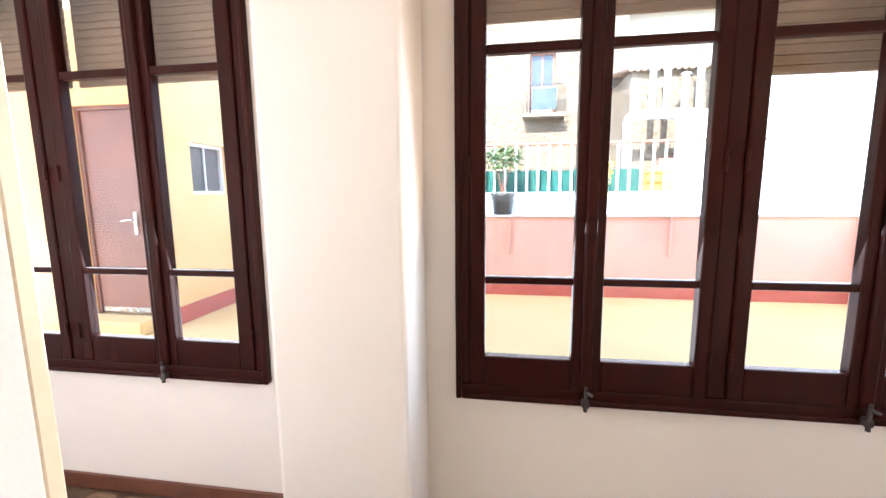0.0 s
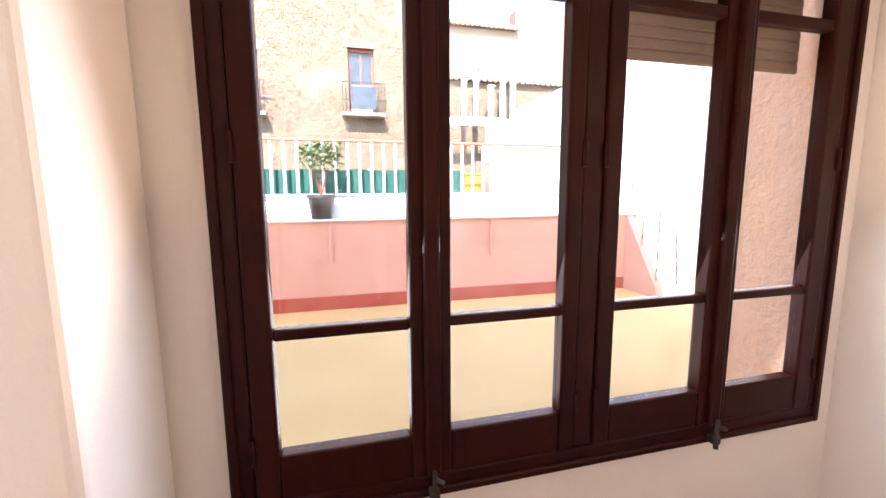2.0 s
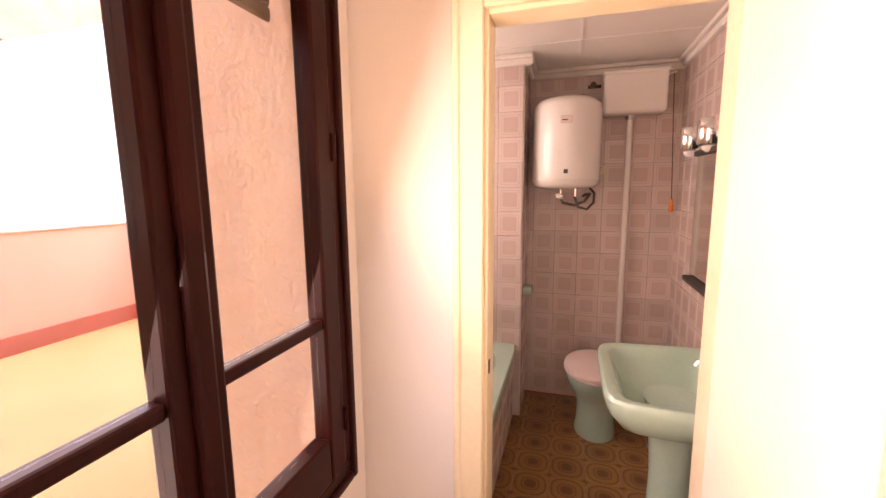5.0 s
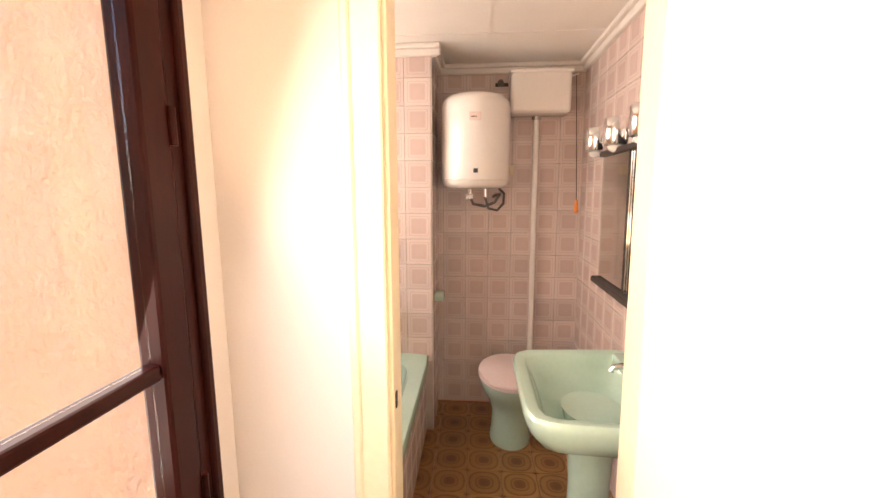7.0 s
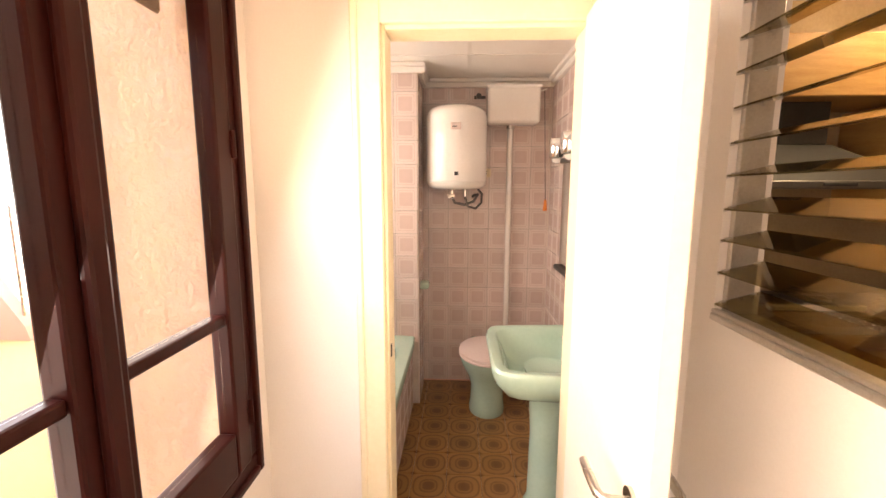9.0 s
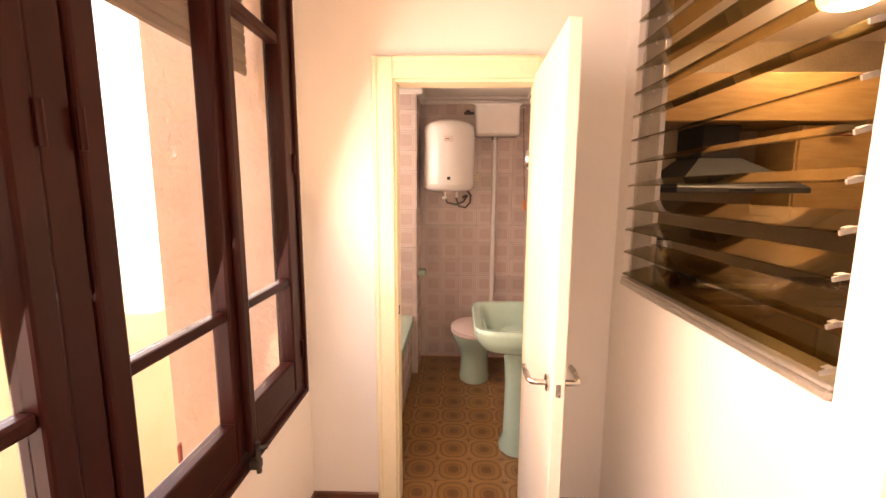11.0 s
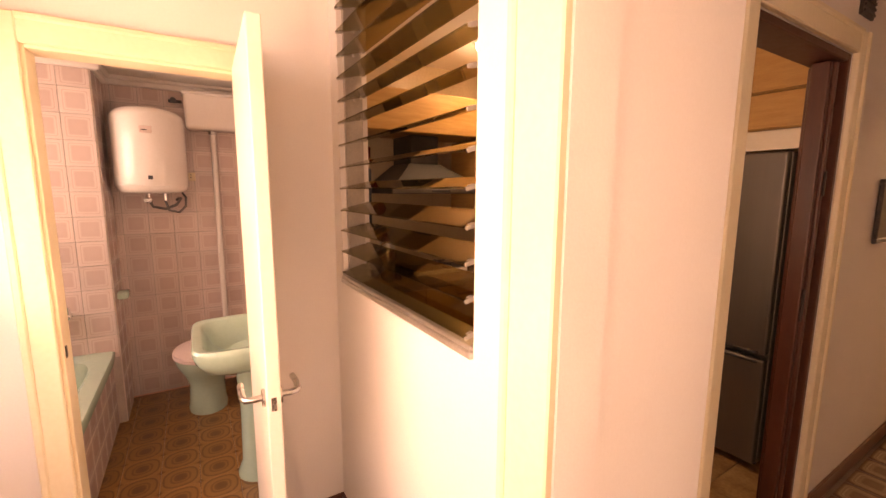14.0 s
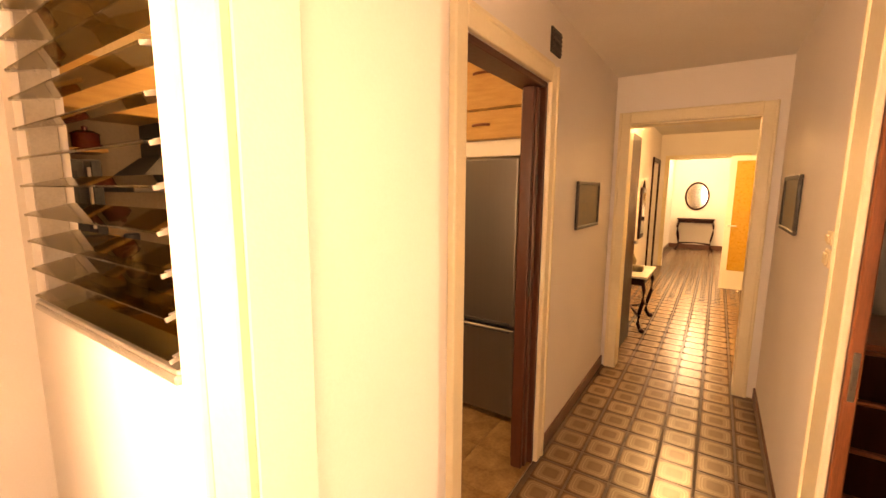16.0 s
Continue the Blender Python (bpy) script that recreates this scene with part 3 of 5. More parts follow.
def casement_window(name, x0, shutters):
    """A four-leaf casement window, two metres wide, with muntins, latches and roller shutters behind."""
    z0, z1, yf = 0.65, 2.52, WY - 0.03
    w = thing(name, "dark varnished wooden four-leaf casement window, closed", "window", (x0, yf, z0), kind="structure")
    bm = B()
    for u, v in ((0, 0.055), (1.925, 1.98), (0.955, 1.025)):
        box(bm, x0 + u, yf, z0 + 0.06, x0 + v, yf + 0.09, z1 - 0.06, 0.008, 2)
    box(bm, x0, yf, z0, x0 + 1.98, yf + 0.09, z0 + 0.06, 0.008, 2)
    box(bm, x0, yf, z1 - 0.06, x0 + 1.98, yf + 0.09, z1, 0.008, 2)
    # moulded outer bead
    box(bm, x0 - 0.004, yf - 0.012, z0 - 0.004, x0 + 0.02, yf + 0.028, z1, 0.006, 2)
    box(bm, x0 + 1.96, yf - 0.012, z0 - 0.004, x0 + 1.984, yf + 0.028, z1, 0.006, 2)
    box(bm, x0 + 0.02, yf - 0.012, z0 - 0.004, x0 + 1.96, yf + 0.028, z0 + 0.02, 0.006, 2)
    part("window_frame", bm, dark_wood, w)
    ys0, ys1 = yf - 0.008, yf + 0.045
    leaves = ((0.055, 0.51, 0.06, 0.055), (0.512, 0.955, 0.055, 0.05), (1.025, 1.478, 0.055, 0.055), (1.48, 1.925, 0.055, 0.07))
    for i, (u, v, s0, s1) in enumerate(leaves):
        l, r, b, t = x0 + u, x0 + v, z0 + 0.06, z1 - 0.06
        bm = B()
        box(bm, l, ys0, b, l + s0, ys1, t, 0.007, 2)
        box(bm, r - s1, ys0, b, r, ys1, t, 0.007, 2)
        box(bm, l + s0, ys0 + 0.003, b, r - s1, ys1 - 0.003, b + 0.125, 0.006, 2)
        box(bm, l + s0, ys0 + 0.003, t - 0.08, r - s1, ys1 - 0.003, t, 0.006, 2)
        sash = part("sash", bm, dark_wood, w)
        part("muntin", box(B(), l + s0, ys0 + 0.008, 1.135, r - s1, ys1 - 0.008, 1.165, 0.006, 2), dark_wood, sash)
        part("muntin", box(B(), l + s0, ys0 + 0.008, 2.005, r - s1, ys1 - 0.008, 2.04, 0.006, 2), dark_wood, sash)
        for p0, p1 in ((b + 0.125, 1.135), (1.165, 2.005), (2.04, t - 0.08)):
            pane = part("pane", box(B(), l + s0, yf + 0.02, p0, r - s1, yf + 0.024, p1), clear, sash)
            pane.visible_shadow = False
        # hinges on the outer stile
        hx = l if i in (0, 2) else r
        for hz in (0.86, 1.6):
            part("hinge", rod(B(), (hx, ys0 - 0.003, hz - 0.035), (hx, ys0 - 0.003, hz + 0.035), 0.007, seg=10), dark_wood, sash)
    for c in (0.511, 1.479):
        # raised cover strip where two leaves meet, and the latch at its foot
        bm = box(B(), x0 + c - 0.022, ys0 - 0.02, z0 + 0.065, x0 + c + 0.022, ys0 + 0.004, z1 - 0.065, 0.009, 2)
        strip = part("cover_strip", bm, dark_wood, w)
        bm = box(B(), x0 + c - 0.014, ys0 - 0.036, z0 + 0.004, x0 + c + 0.014, ys0 - 0.002, z0 + 0.034, 0.006, 2)
        rod(bm, (x0 + c, ys0 - 0.028, z0 - 0.010), (x0 + c, ys0 - 0.028, z0 + 0.09), 0.008, 0.007)
        rod(bm, (x0 + c, ys0 - 0.028, z0 + 0.07), (x0 + c + 0.022, ys0 - 0.045, z0 + 0.062), 0.007)
        part("latch", bm, black_iron, w, "dark iron window latch")
    for (u, v), zb in zip(((0.06, 0.97), (1.01, 1.92)), shutters):
        s = thing("roller_shutter", "tan slatted roller shutter, half lowered", "roller shutter", (x0 + (u + v) / 2, WY + 0.12, zb), group="roller shutters")
        z, k = zb, 0
        while z < 2.48:
            part("slat", box(B(), x0 + u, WY + 0.115, z, x0 + v, WY + 0.13, z + 0.037, 0.006), shutter_mat, s)
            z += 0.0362
    return w


casement_window("window_1", -0.20, (2.165, 1.915))
casement_window("window_2", -3.04, (2.01, 2.01))
sill = box(B(), -0.178, WY + 0.065, 0.62, 1.77, WO + 0.03, 0.665, 0.004)
shell("sill_1", sill, red_skirt, "red tiled outer window sill", "window sill")
shell("sill_2", box(B(), -3.03, WY + 0.065, 0.62, -1.07, WO + 0.03, 0.665, 0.004), red_skirt, "red tiled outer window sill", "window sill")

# louvre window between gallery and kitchen
lv = thing("louvre_window", "aluminium louvre window with open smoked glass slats", "louvre window", (1.33, 0.25, 1.13))
for x0, x1 in ((0.855, 0.872), (1.783, 1.80)):
    part("side_rail", box(B(), x0, 0.215, 1.13, x1, 0.29, 2.36, 0.003), aluminium, lv)
bm = box(B(), 0.856, 0.205, 1.13, 1.799, 0.322, 1.150, 0.004)
box(bm, 0.856, 0.30, 1.150, 1.799, 0.318, 1.162, 0.003)
part("bottom_rail", bm, aluminium, lv)
part("top_rail", box(B(), 0.874, 0.215, 2.34, 1.781, 0.29, 2.358, 0.003), aluminium, lv)
for k in range(14):
    z = 1.195 + 0.0855 * k
    tilt = Matrix.Translation((0, 0.262, z)) @ Matrix.Rotation(radians(-14 + (k * 37 % 5 - 2)), 4, "X")
    bm = box(B(), 0.877, -0.062, -0.0025, 1.778, 0.062, 0.0025, 0.001)
    bmesh.ops.transform(bm, matrix=tilt, verts=bm.verts)
    slat = part("glass_slat", bm, smoked, lv)
    slat.visible_shadow = False
    for xe, s in ((0.873, 1), (1.782, -1)):
        bm = box(B(), xe, -0.045, -0.006, xe + s * 0.014, -0.036, 0.004, 0.001)
        box(bm, xe, 0.035, -0.006, xe + s * 0.014, 0.05, 0.004, 0.001)
        box(bm, xe, -0.060, -0.007, xe + s * 0.004, 0.062, 0.002)
        bmesh.ops.transform(bm, matrix=tilt, verts=bm.verts)
        part("clip", bm, aluminium, slat)
    for xe, s in ((0.873, 1), (1.782, -1)):
        part("pivot", rod(B(), (xe, 0.25, z - 0.004), (xe + s * 0.012, 0.25, z - 0.004), 0.006, seg=10), aluminium, slat)

# ---- bathroom door leaf ----
d = thing("door_1", "cream painted bathroom door standing open", "door", (1.885, 0.665, 0), kind="structure")
bm = box(B(), 1.30, 0.615, 0.012, 1.866, 0.653, 1.955, 0.004, 2)
leaf = part("leaf", bm, door_paint, d)
for s, y in ((1, 0.653), (-1, 0.615)):
    bm = rod(B(), (1.355, y, 0.915), (1.355, y + s * 0.008, 0.915), 0.026, seg=24)
    part("rose", bm, steel, leaf, smooth=True)
    tube_pts = [(1.355, y + s * 0.004, 0.915), (1.355, y + s * 0.035, 0.915), (1.36, y + s * 0.052, 0.915), (1.375, y + s * 0.058, 0.915), (1.42, y + s * 0.060, 0.917), (1.47, y + s * 0.058, 0.915)]
    part("lever", tube(B(), tube_pts, 0.0095, 12), steel, leaf, "brushed steel lever handle", True)
part("latch_plate", box(B(), 1.2985, 0.628, 0.895, 1.301, 0.642, 0.935), steel, leaf)
swing = Matrix.Translation((1.866, 0.663, 0)) @ Matrix.Rotation(radians(-1.6), 4, "Z") @ Matrix.Translation((-1.866, -0.634, 0))
for o in (leaf, *leaf.children):
    o.data.transform(swing)
part("strike_plate", box(B(), 1.915, 1.2365, 0.95, 1.93, 1.2395, 0.99), black_iron, d)
for z in (0.25, 1.0, 1.75):
    part("hinge", rod(B(), (1.866, 0.649, z - 0.04), (1.866, 0.649, z + 0.04), 0.007), steel, d)

# ---- bathroom things ----
h = thing("water_heater", "white enamelled electric water heater hung on the tiled wall", "water heater", (3.53, 1.05, 1.49))
prof = [(0.10, 1.49), (0.175, 1.497), (0.195, 1.515), (0.205, 1.545), (0.205, 1.95), (0.20, 1.985), (0.175, 2.015), (0.12, 2.035), (0.03, 2.042)]
part("tank", lathe(B(), prof, 3.52, 1.05, 40), enamel, h, smooth=True)
part("bottom_seam", lathe(B(), [(0.2055, 1.536), (0.208, 1.54), (0.2055, 1.544)], 3.52, 1.05, 40), enamel, h, smooth=True)
part("bracket", box(B(), 3.68, 0.95, 1.9, 3.745, 1.15, 1.94, 0.004), steel, h)
gauge = part("gauge", box(B(), 3.309, 1.02, 1.862, 3.317, 1.085, 1.905, 0.003), pink_plastic, h, "small temperature gauge")
part("needle", box(B(), 3.3055, 1.045, 1.878, 3.3085, 1.075, 1.883), black_plastic, gauge)
part("mark", box(B(), 3.309, 1.035, 1.578, 3.314, 1.06, 1.602, 0.002), black_plastic, h)
for y in (0.99, 1.08):
    part("inlet", rod(B(), (3.52, y, 1.44), (3.52, y, 1.495), 0.012), steel, h)
part("valve", box(B(), 3.495, 1.06, 1.425, 3.545, 1.11, 1.46, 0.006), steel, h)
part("hose", tube(B(), [(3.52, 1.08, 1.44), (3.51, 1.06, 1.40), (3.51, 0.99, 1.385), (3.52, 0.93, 1.41), (3.55, 0.90, 1.455), (3.66, 0.92, 1.45), (3.742, 0.93, 1.44)], 0.009), rubber, h, "grey flexible hose", True)
part("hose", tube(B(), [(3.52, 0.99, 1.44), (3.50, 0.97, 1.375), (3.52, 0.915, 1.36), (3.56, 0.875, 1.40), (3.6, 0.87, 1.46), (3.742, 0.89, 1.49)], 0.008), rubber, h, "grey flexible hose", True)

c = thing("toilet_cistern", "white high-level plastic toilet cistern on the wall", "cistern", (3.66, 0.66, 1.93))
part("tank", box(B(), 3.57, 0.48, 1.94, 3.745, 0.84, 2.19, 0.025, 3), enamel, c, smooth=True)
part("lid", box(B(), 3.562, 0.472, 2.17, 3.745, 0.848, 2.195, 0.01, 2), enamel, c)
part("flush_pipe", rod(B(), (3.70, 0.67, 0.4), (3.70, 0.67, 1.95), 0.019, seg=16), enamel, c, smooth=True)
part("pipe_collar", rod(B(), (3.70, 0.67, 1.915), (3.70, 0.67, 1.945), 0.028, seg=16), steel, c)
part("pull_chain", rod(B(), (3.60, 0.425, 1.42), (3.60, 0.455, 2.16), 0.0025, seg=6), black_iron, c)
part("lever_arm", rod(B(), (3.60, 0.49, 2.15), (3.60, 0.44, 2.165), 0.005), enamel, c)
part("pull_handle", lathe(B(), [(0.007, 1.42), (0.010, 1.41), (0.013, 1.36), (0.016, 1.345), (0.006, 1.34)], 3.60, 0.425, 14), orange_plastic, c, "orange plastic pull handle", True)
for z in (1.99, 2.13):
    part("stop_valve", rod(B(), (3.68, 0.85, z), (3.68, 0.93, z), 0.011), black_iron, c)
    part("tap_knob", rod(B(), (3.65, 0.90, z), (3.62, 0.90, z), 0.018), black_iron, c)

t = thing("toilet", "pale green toilet with closed pink lid", "toilet", (3.32, 0.83, 0))
bm = lathe(B(), [(0.12, 0.0), (0.122, 0.03), (0.112, 0.08), (0.110, 0.19), (0.138, 0.27), (0.172, 0.33), (0.185, 0.375), (0.185, 0.39)], 3.33, 0.83, 32, 1.25, 1.0)
box(bm, 3.47, 0.72, 0.18, 3.72, 0.94, 0.38, 0.03, 2)
part("bowl", bm, green_ceramic, t, smooth=True)
part("seat", lathe(B(), [(0.187, 0.392), (0.192, 0.397), (0.192, 0.405), (0.186, 0.409)], 3.33, 0.83, 32, 1.25, 1.0), pink_plastic, t, smooth=True)
part("lid", lathe(B(), [(0.188, 0.411), (0.192, 0.416), (0.188, 0.428), (0.15, 0.436), (0.02, 0.439)], 3.33, 0.83, 32, 1.25, 1.0), pink_plastic, t, "pale pink plastic lid", True)

# washbasin on a pedestal
s = thing("washbasin", "pale green ceramic pedestal washbasin with chrome taps", "washbasin", (2.415, 0.6, 0))


def basin_ring(bm, k, z, n=48):
    """A rounded rectangle; k shrinks it towards the bowl."""
    out = []
    for i in range(n):
        a_ = 2 * math.pi * i / n
        ca, sa = math.cos(a_), math.sin(a_)
        p = 8.0
        r = (abs(ca) ** p + abs(sa) ** p) ** (-1 / p)
        y = 0.63 + (0.26 - k) * r * sa
        narrow = 1 - 0.12 * (y - 0.37) / 0.52
        out.append(bm.verts.new((2.415 + (0.325 - k) * r * ca * narrow, y, z)))
    return out


bm = B()
rings = [basin_ring(bm, kk, zz) for kk, zz in ((0.12, 0.64), (0.05, 0.68), (0.012, 0.73), (0.0, 0.77), (0.0, 0.79), (0.008, 0.80), (0.04, 0.797), (0.05, 0.79), (0.07, 0.75), (0.10, 0.69), (0.16, 0.66), (0.22, 0.655))]
for u, v in zip(rings, rings[1:]):
    for i in range(len(u)):
        bm.faces.new((u[i], u[(i + 1) % len(u)], v[(i + 1) % len(u)], v[i]))
bm.faces.new(rings[0][::-1]), bm.faces.new(rings[-1])
box(bm, 2.14, 0.364, 0.755, 2.69, 0.47, 0.806, 0.015, 2)
part("basin", bm, green_ceramic, s, smooth=True)
part("pedestal", lathe(B(), [(0.115, 0.0), (0.115, 0.02), (0.088, 0.08), (0.082, 0.4), (0.095, 0.60), (0.12, 0.70)], 2.415, 0.62, 28, 1.0, 0.9), green_ceramic, s, smooth=True)
part("drain", lathe(B(), [(0.03, 0.656), (0.03, 0.661), (0.022, 0.663), (0.02, 0.659)], 2.415, 0.63, 20), steel, s, "steel drain", True)
part("overflow", box(B(), 2.395, 0.474, 0.715, 2.435, 0.482, 0.735, 0.004), steel, s)
tp = part("tap_body", rod(B(), (2.415, 0.42, 0.80), (2.415, 0.42, 0.855), 0.022, 0.018, 20), chrome, s, "chrome mixer tap", True)
part("spout", tube(B(), [(2.415, 0.42, 0.84), (2.415, 0.46, 0.86), (2.415, 0.52, 0.862), (2.415, 0.555, 0.855), (2.415, 0.56, 0.84)], 0.011, 12), chrome, tp, smooth=True)
for x in (2.315, 2.515):
    part("tap_knob", lathe(B(), [(0.020, 0.805), (0.012, 0.815), (0.012, 0.835), (0.026, 0.85), (0.028, 0.872), (0.016, 0.885)], x, 0.42, 18), chrome, s, smooth=True)

# bathtub
b = thing("bathtub", "pale green bathtub with a mauve tiled front", "bathtub", (2.7, 1.65, 0))
x0, x1, y0, y1, zr = 2.002, 3.355, 1.315, 2.19, 0.50


def tub_ring(bm, ix, iy, z, p=6.0, n=56):
    out = []
    for i in range(n):
        a_ = 2 * math.pi * i / n
        ca, sa = math.cos(a_), math.sin(a_)
        r = (abs(ca) ** p + abs(sa) ** p) ** (-1 / p)
        out.append(bm.verts.new(((x0 + x1) / 2 + ((x1 - x0) / 2 - ix) * r * ca, (y0 + y1) / 2 + ((y1 - y0) / 2 - iy) * r * sa, z)))
    return out


bm = B()
rings = [tub_ring(bm, *v) for v in ((0.0, 0.0, 0.45, 40), (0.0, 0.0, 0.49, 40), (0.006, 0.006, 0.50, 30), (0.08, 0.075, 0.503, 7), (0.10, 0.09, 0.49, 6), (0.13, 0.11, 0.36, 5), (0.18, 0.15, 0.16, 4), (0.28, 0.24, 0.12, 4))]
for u, v in zip(rings, rings[1:]):
    for i in range(len(u)):
        bm.faces.new((u[i], u[(i + 1) % len(u)], v[(i + 1) % len(u)], v[i]))
bm.faces.new(rings[-1])
part("tub", bm, green_ceramic, b, smooth=True)
tub_front = part("front_panel", box(B(), 2.002, 1.345, 0, 3.357, 1.375, 0.452), grout, b)
m = thing("bath_mixer", "chrome bath mixer tap on the tiled pier", "tap", (3.34, 1.6, 0.75))
part("body", box(B(), 3.29, 1.50, 0.74, 3.352, 1.66, 0.78, 0.012, 2), chrome, m, smooth=True)
for y in (1.52, 1.64):
    part("knob", rod(B(), (3.30, y, 0.78), (3.30, y, 0.82), 0.022, 0.018, 16), chrome, m, smooth=True)
part("spout", tube(B(), [(3.29, 1.58, 0.755), (3.22, 1.58, 0.75), (3.19, 1.58, 0.735)], 0.012, 12), chrome, m, smooth=True)
sd = thing("soap_dish", "pale green ceramic soap dish on the pier", "soap dish", (3.56, 1.28, 0.8))
part("dish", box(B(), 3.44, 1.235, 0.80, 3.56, 1.299, 0.85, 0.015, 2), green_ceramic, sd, smooth=True)

# mirror cabinet and its lamp bar
mc = thing("mirror_cabinet", "mirrored bathroom cabinet with dark metal frame and sliding doors", "mirror cabinet", (2.9, 0.42, 1.05))
part("body", box(B(), 2.11, 0.364, 1.07, 2.965, 0.452, 1.645, 0.004), steel, mc)
for a0, a1, yy in ((2.115, 2.63, 0.458), (2.61, 2.96, 0.464)):
    part("mirror_door", box(B(), a0, yy - 0.004, 1.075, a1, yy, 1.63), mirror_mat, mc, "mirrored sliding door")
part("door_edge", box(B(), 2.607, 0.466, 1.075, 2.615, 0.472, 1.63), black_iron, mc)
part("bottom_rail", box(B(), 2.09, 0.364, 1.045, 2.985, 0.49, 1.073, 0.006), black_iron, mc)
part("top_rail", box(B(), 2.10, 0.364, 1.63, 2.975, 0.478, 1.655, 0.004), black_iron, mc)
lb = thing("vanity_light", "chrome vanity light bar with three cup spotlights", "wall lamp", (2.9, 0.42, 1.75))
part("bar", box(B(), 2.2, 0.364, 1.665, 3.08, 0.40, 1.735, 0.006), steel, lb)
for x in (2.48, 2.77, 3.05):
    part("arm", rod(B(), (x, 0.40, 1.70), (x, 0.45, 1.71), 0.008), chrome, lb)
    cup = part("cup", lathe(B(), [(0.044, 1.665), (0.048, 1.67), (0.048, 1.765), (0.044, 1.771), (0.02, 1.775)], x, 0.475, 24), chrome, lb, "polished chrome lamp cup", True)
    part("bulb", lathe(B(), [(0.012, 1.635), (0.028, 1.645), (0.033, 1.66), (0.026, 1.664)], x, 0.475, 16), enamel, cup, smooth=True)
so = thing("wall_socket", "cream wall socket on the tiled wall", "socket", (3.74, 0.83, 1.6))
part("plate", box(B(), 3.735, 0.80, 1.58, 3.749, 0.86, 1.64, 0.004), switch_plastic, so)
for z in (1.60, 1.62):
    part("pin_hole", box(B(), 3.733, 0.826, z, 3.736, 0.833, z + 0.007), black_plastic, so)

# ---- corridor things ----
# folding wooden kitchen door, drawn back against the far jamb
f = thing("door_2", "dark varnished folding door drawn open", "door", (0.80, -1.3, 0), kind="structure")
bm = box(B(), 0.741, -1.40, 0.0, 0.86, -1.372, 2.05, 0.004)
box(bm, 0.741, -1.372, 2.02, 0.86, -0.572, 2.05, 0.004)
box(bm, 0.745, -0.585, 0.0, 0.86, -0.571, 2.02, 0.003)
part("frame", bm, folding_wood, f)
for xa, ya, xb, yb in ((0.765, -1.37, 0.855, -1.34), (0.755, -1.338, 0.835, -1.308), (0.765, -1.306, 0.825, -1.276)):
    part("panel", box(B(), xa, ya, 0.012, xb, yb, 2.015, 0.006, 2), folding_wood, f)
part("pull", box(B(), 0.757, -1.30, 0.98, 0.766, -1.285, 1.12, 0.004), black_iron, f)
part("hinge", box(B(), 0.748, -1.335, 1.50, 0.756, -1.315, 1.60, 0.004), black_iron, f)


def wall_picture(x, side, y0, y1, z0, z1, label):
    p = thing("picture", label, "picture", (x, (y0 + y1) / 2, z0), group="corridor pictures")
    out = x + side * 0.022
    a_, b_ = sorted((x + side * 0.002, out))
    w = 0.022
    for q in ((y0, z0, y1, z0 + w), (y0, z1 - w, y1, z1), (y0, z0 + w, y0 + w, z1 - w), (y1 - w, z0 + w, y1, z1 - w)):
        part("frame_bar", box(B(), a_, q[0], q[1], b_, q[2], q[3], 0.004), black_iron, p)
    c_, d_ = sorted((x + side * 0.002, x + side * 0.012))
    part("painting", box(B(), c_, y0 + w, z0 + w, d_, y1 - w, z1 - w), painting_mat, p)
    return p


wall_picture(CX1, -1, -2.52, -1.97, 1.27, 1.58, "dark framed landscape painting on the corridor wall")
wall_picture(CX0, 1, -2.62, -2.06, 1.30, 1.61, "dark framed painting beside the side room doorway")
v = thing("air_vent", "small dark grille high on the corridor wall", "vent", (CX1, -1.47, 2.24))
part("frame", box(B(), CX1 - 0.012, -1.54, 2.195, CX1, -1.40, 2.315, 0.003), black_iron, v)
for k in range(5):
    part("slat", box(B(), CX1 - 0.018, -1.53, 2.205 + k * 0.021, CX1 - 0.010, -1.41, 2.213 + k * 0.021), black_iron, v)
sw = thing("light_switch", "pair of cream light switches", "light switch", (CX0, -1.3, 1.25))
for z, w in ((1.255, 0.065), (1.335, 0.05)):
    pl = part("plate", box(B(), CX0, -1.335, z, CX0 + 0.010, -1.335 + 0.075, z + w, 0.004), switch_plastic, sw)
    part("rocker", box(B(), CX0 + 0.010, -1.32, z + 0.012, CX0 + 0.018, -1.275, z + w - 0.012, 0.003), switch_plastic, pl)

# side room doorway
d = thing("trim_side_jamb", "reddish brown wooden door frame of the side room", "door frame", (-0.6, -0.95, 0), kind="structure")
part("jamb", box(B(), CX0 - 0.034, -0.96, 0, CX0 - 0.002, -0.915, 2.05, 0.004), mahogany, d)
part("lock_plate", box(B(), CX0 - 0.026, -0.915, 0.92, CX0 - 0.010, -0.909, 1.07, 0.003), steel, d)
st = thing("chest_of_drawers", "reddish brown wooden chest of drawers in the side room", "chest of drawers", (-0.95, -1.78, 0))
part("carcass", box(B(), -1.42, -2.05, 0.06, -0.47, -1.53, 0.92, 0.006), mahogany, st)
part("top", box(B(), -1.44, -2.06, 0.92, -0.46, -1.49, 0.945, 0.006, 2), mahogany, st)
part("plinth", box(B(), -1.40, -2.04, 0, -0.49, -1.55, 0.06), mahogany, st)
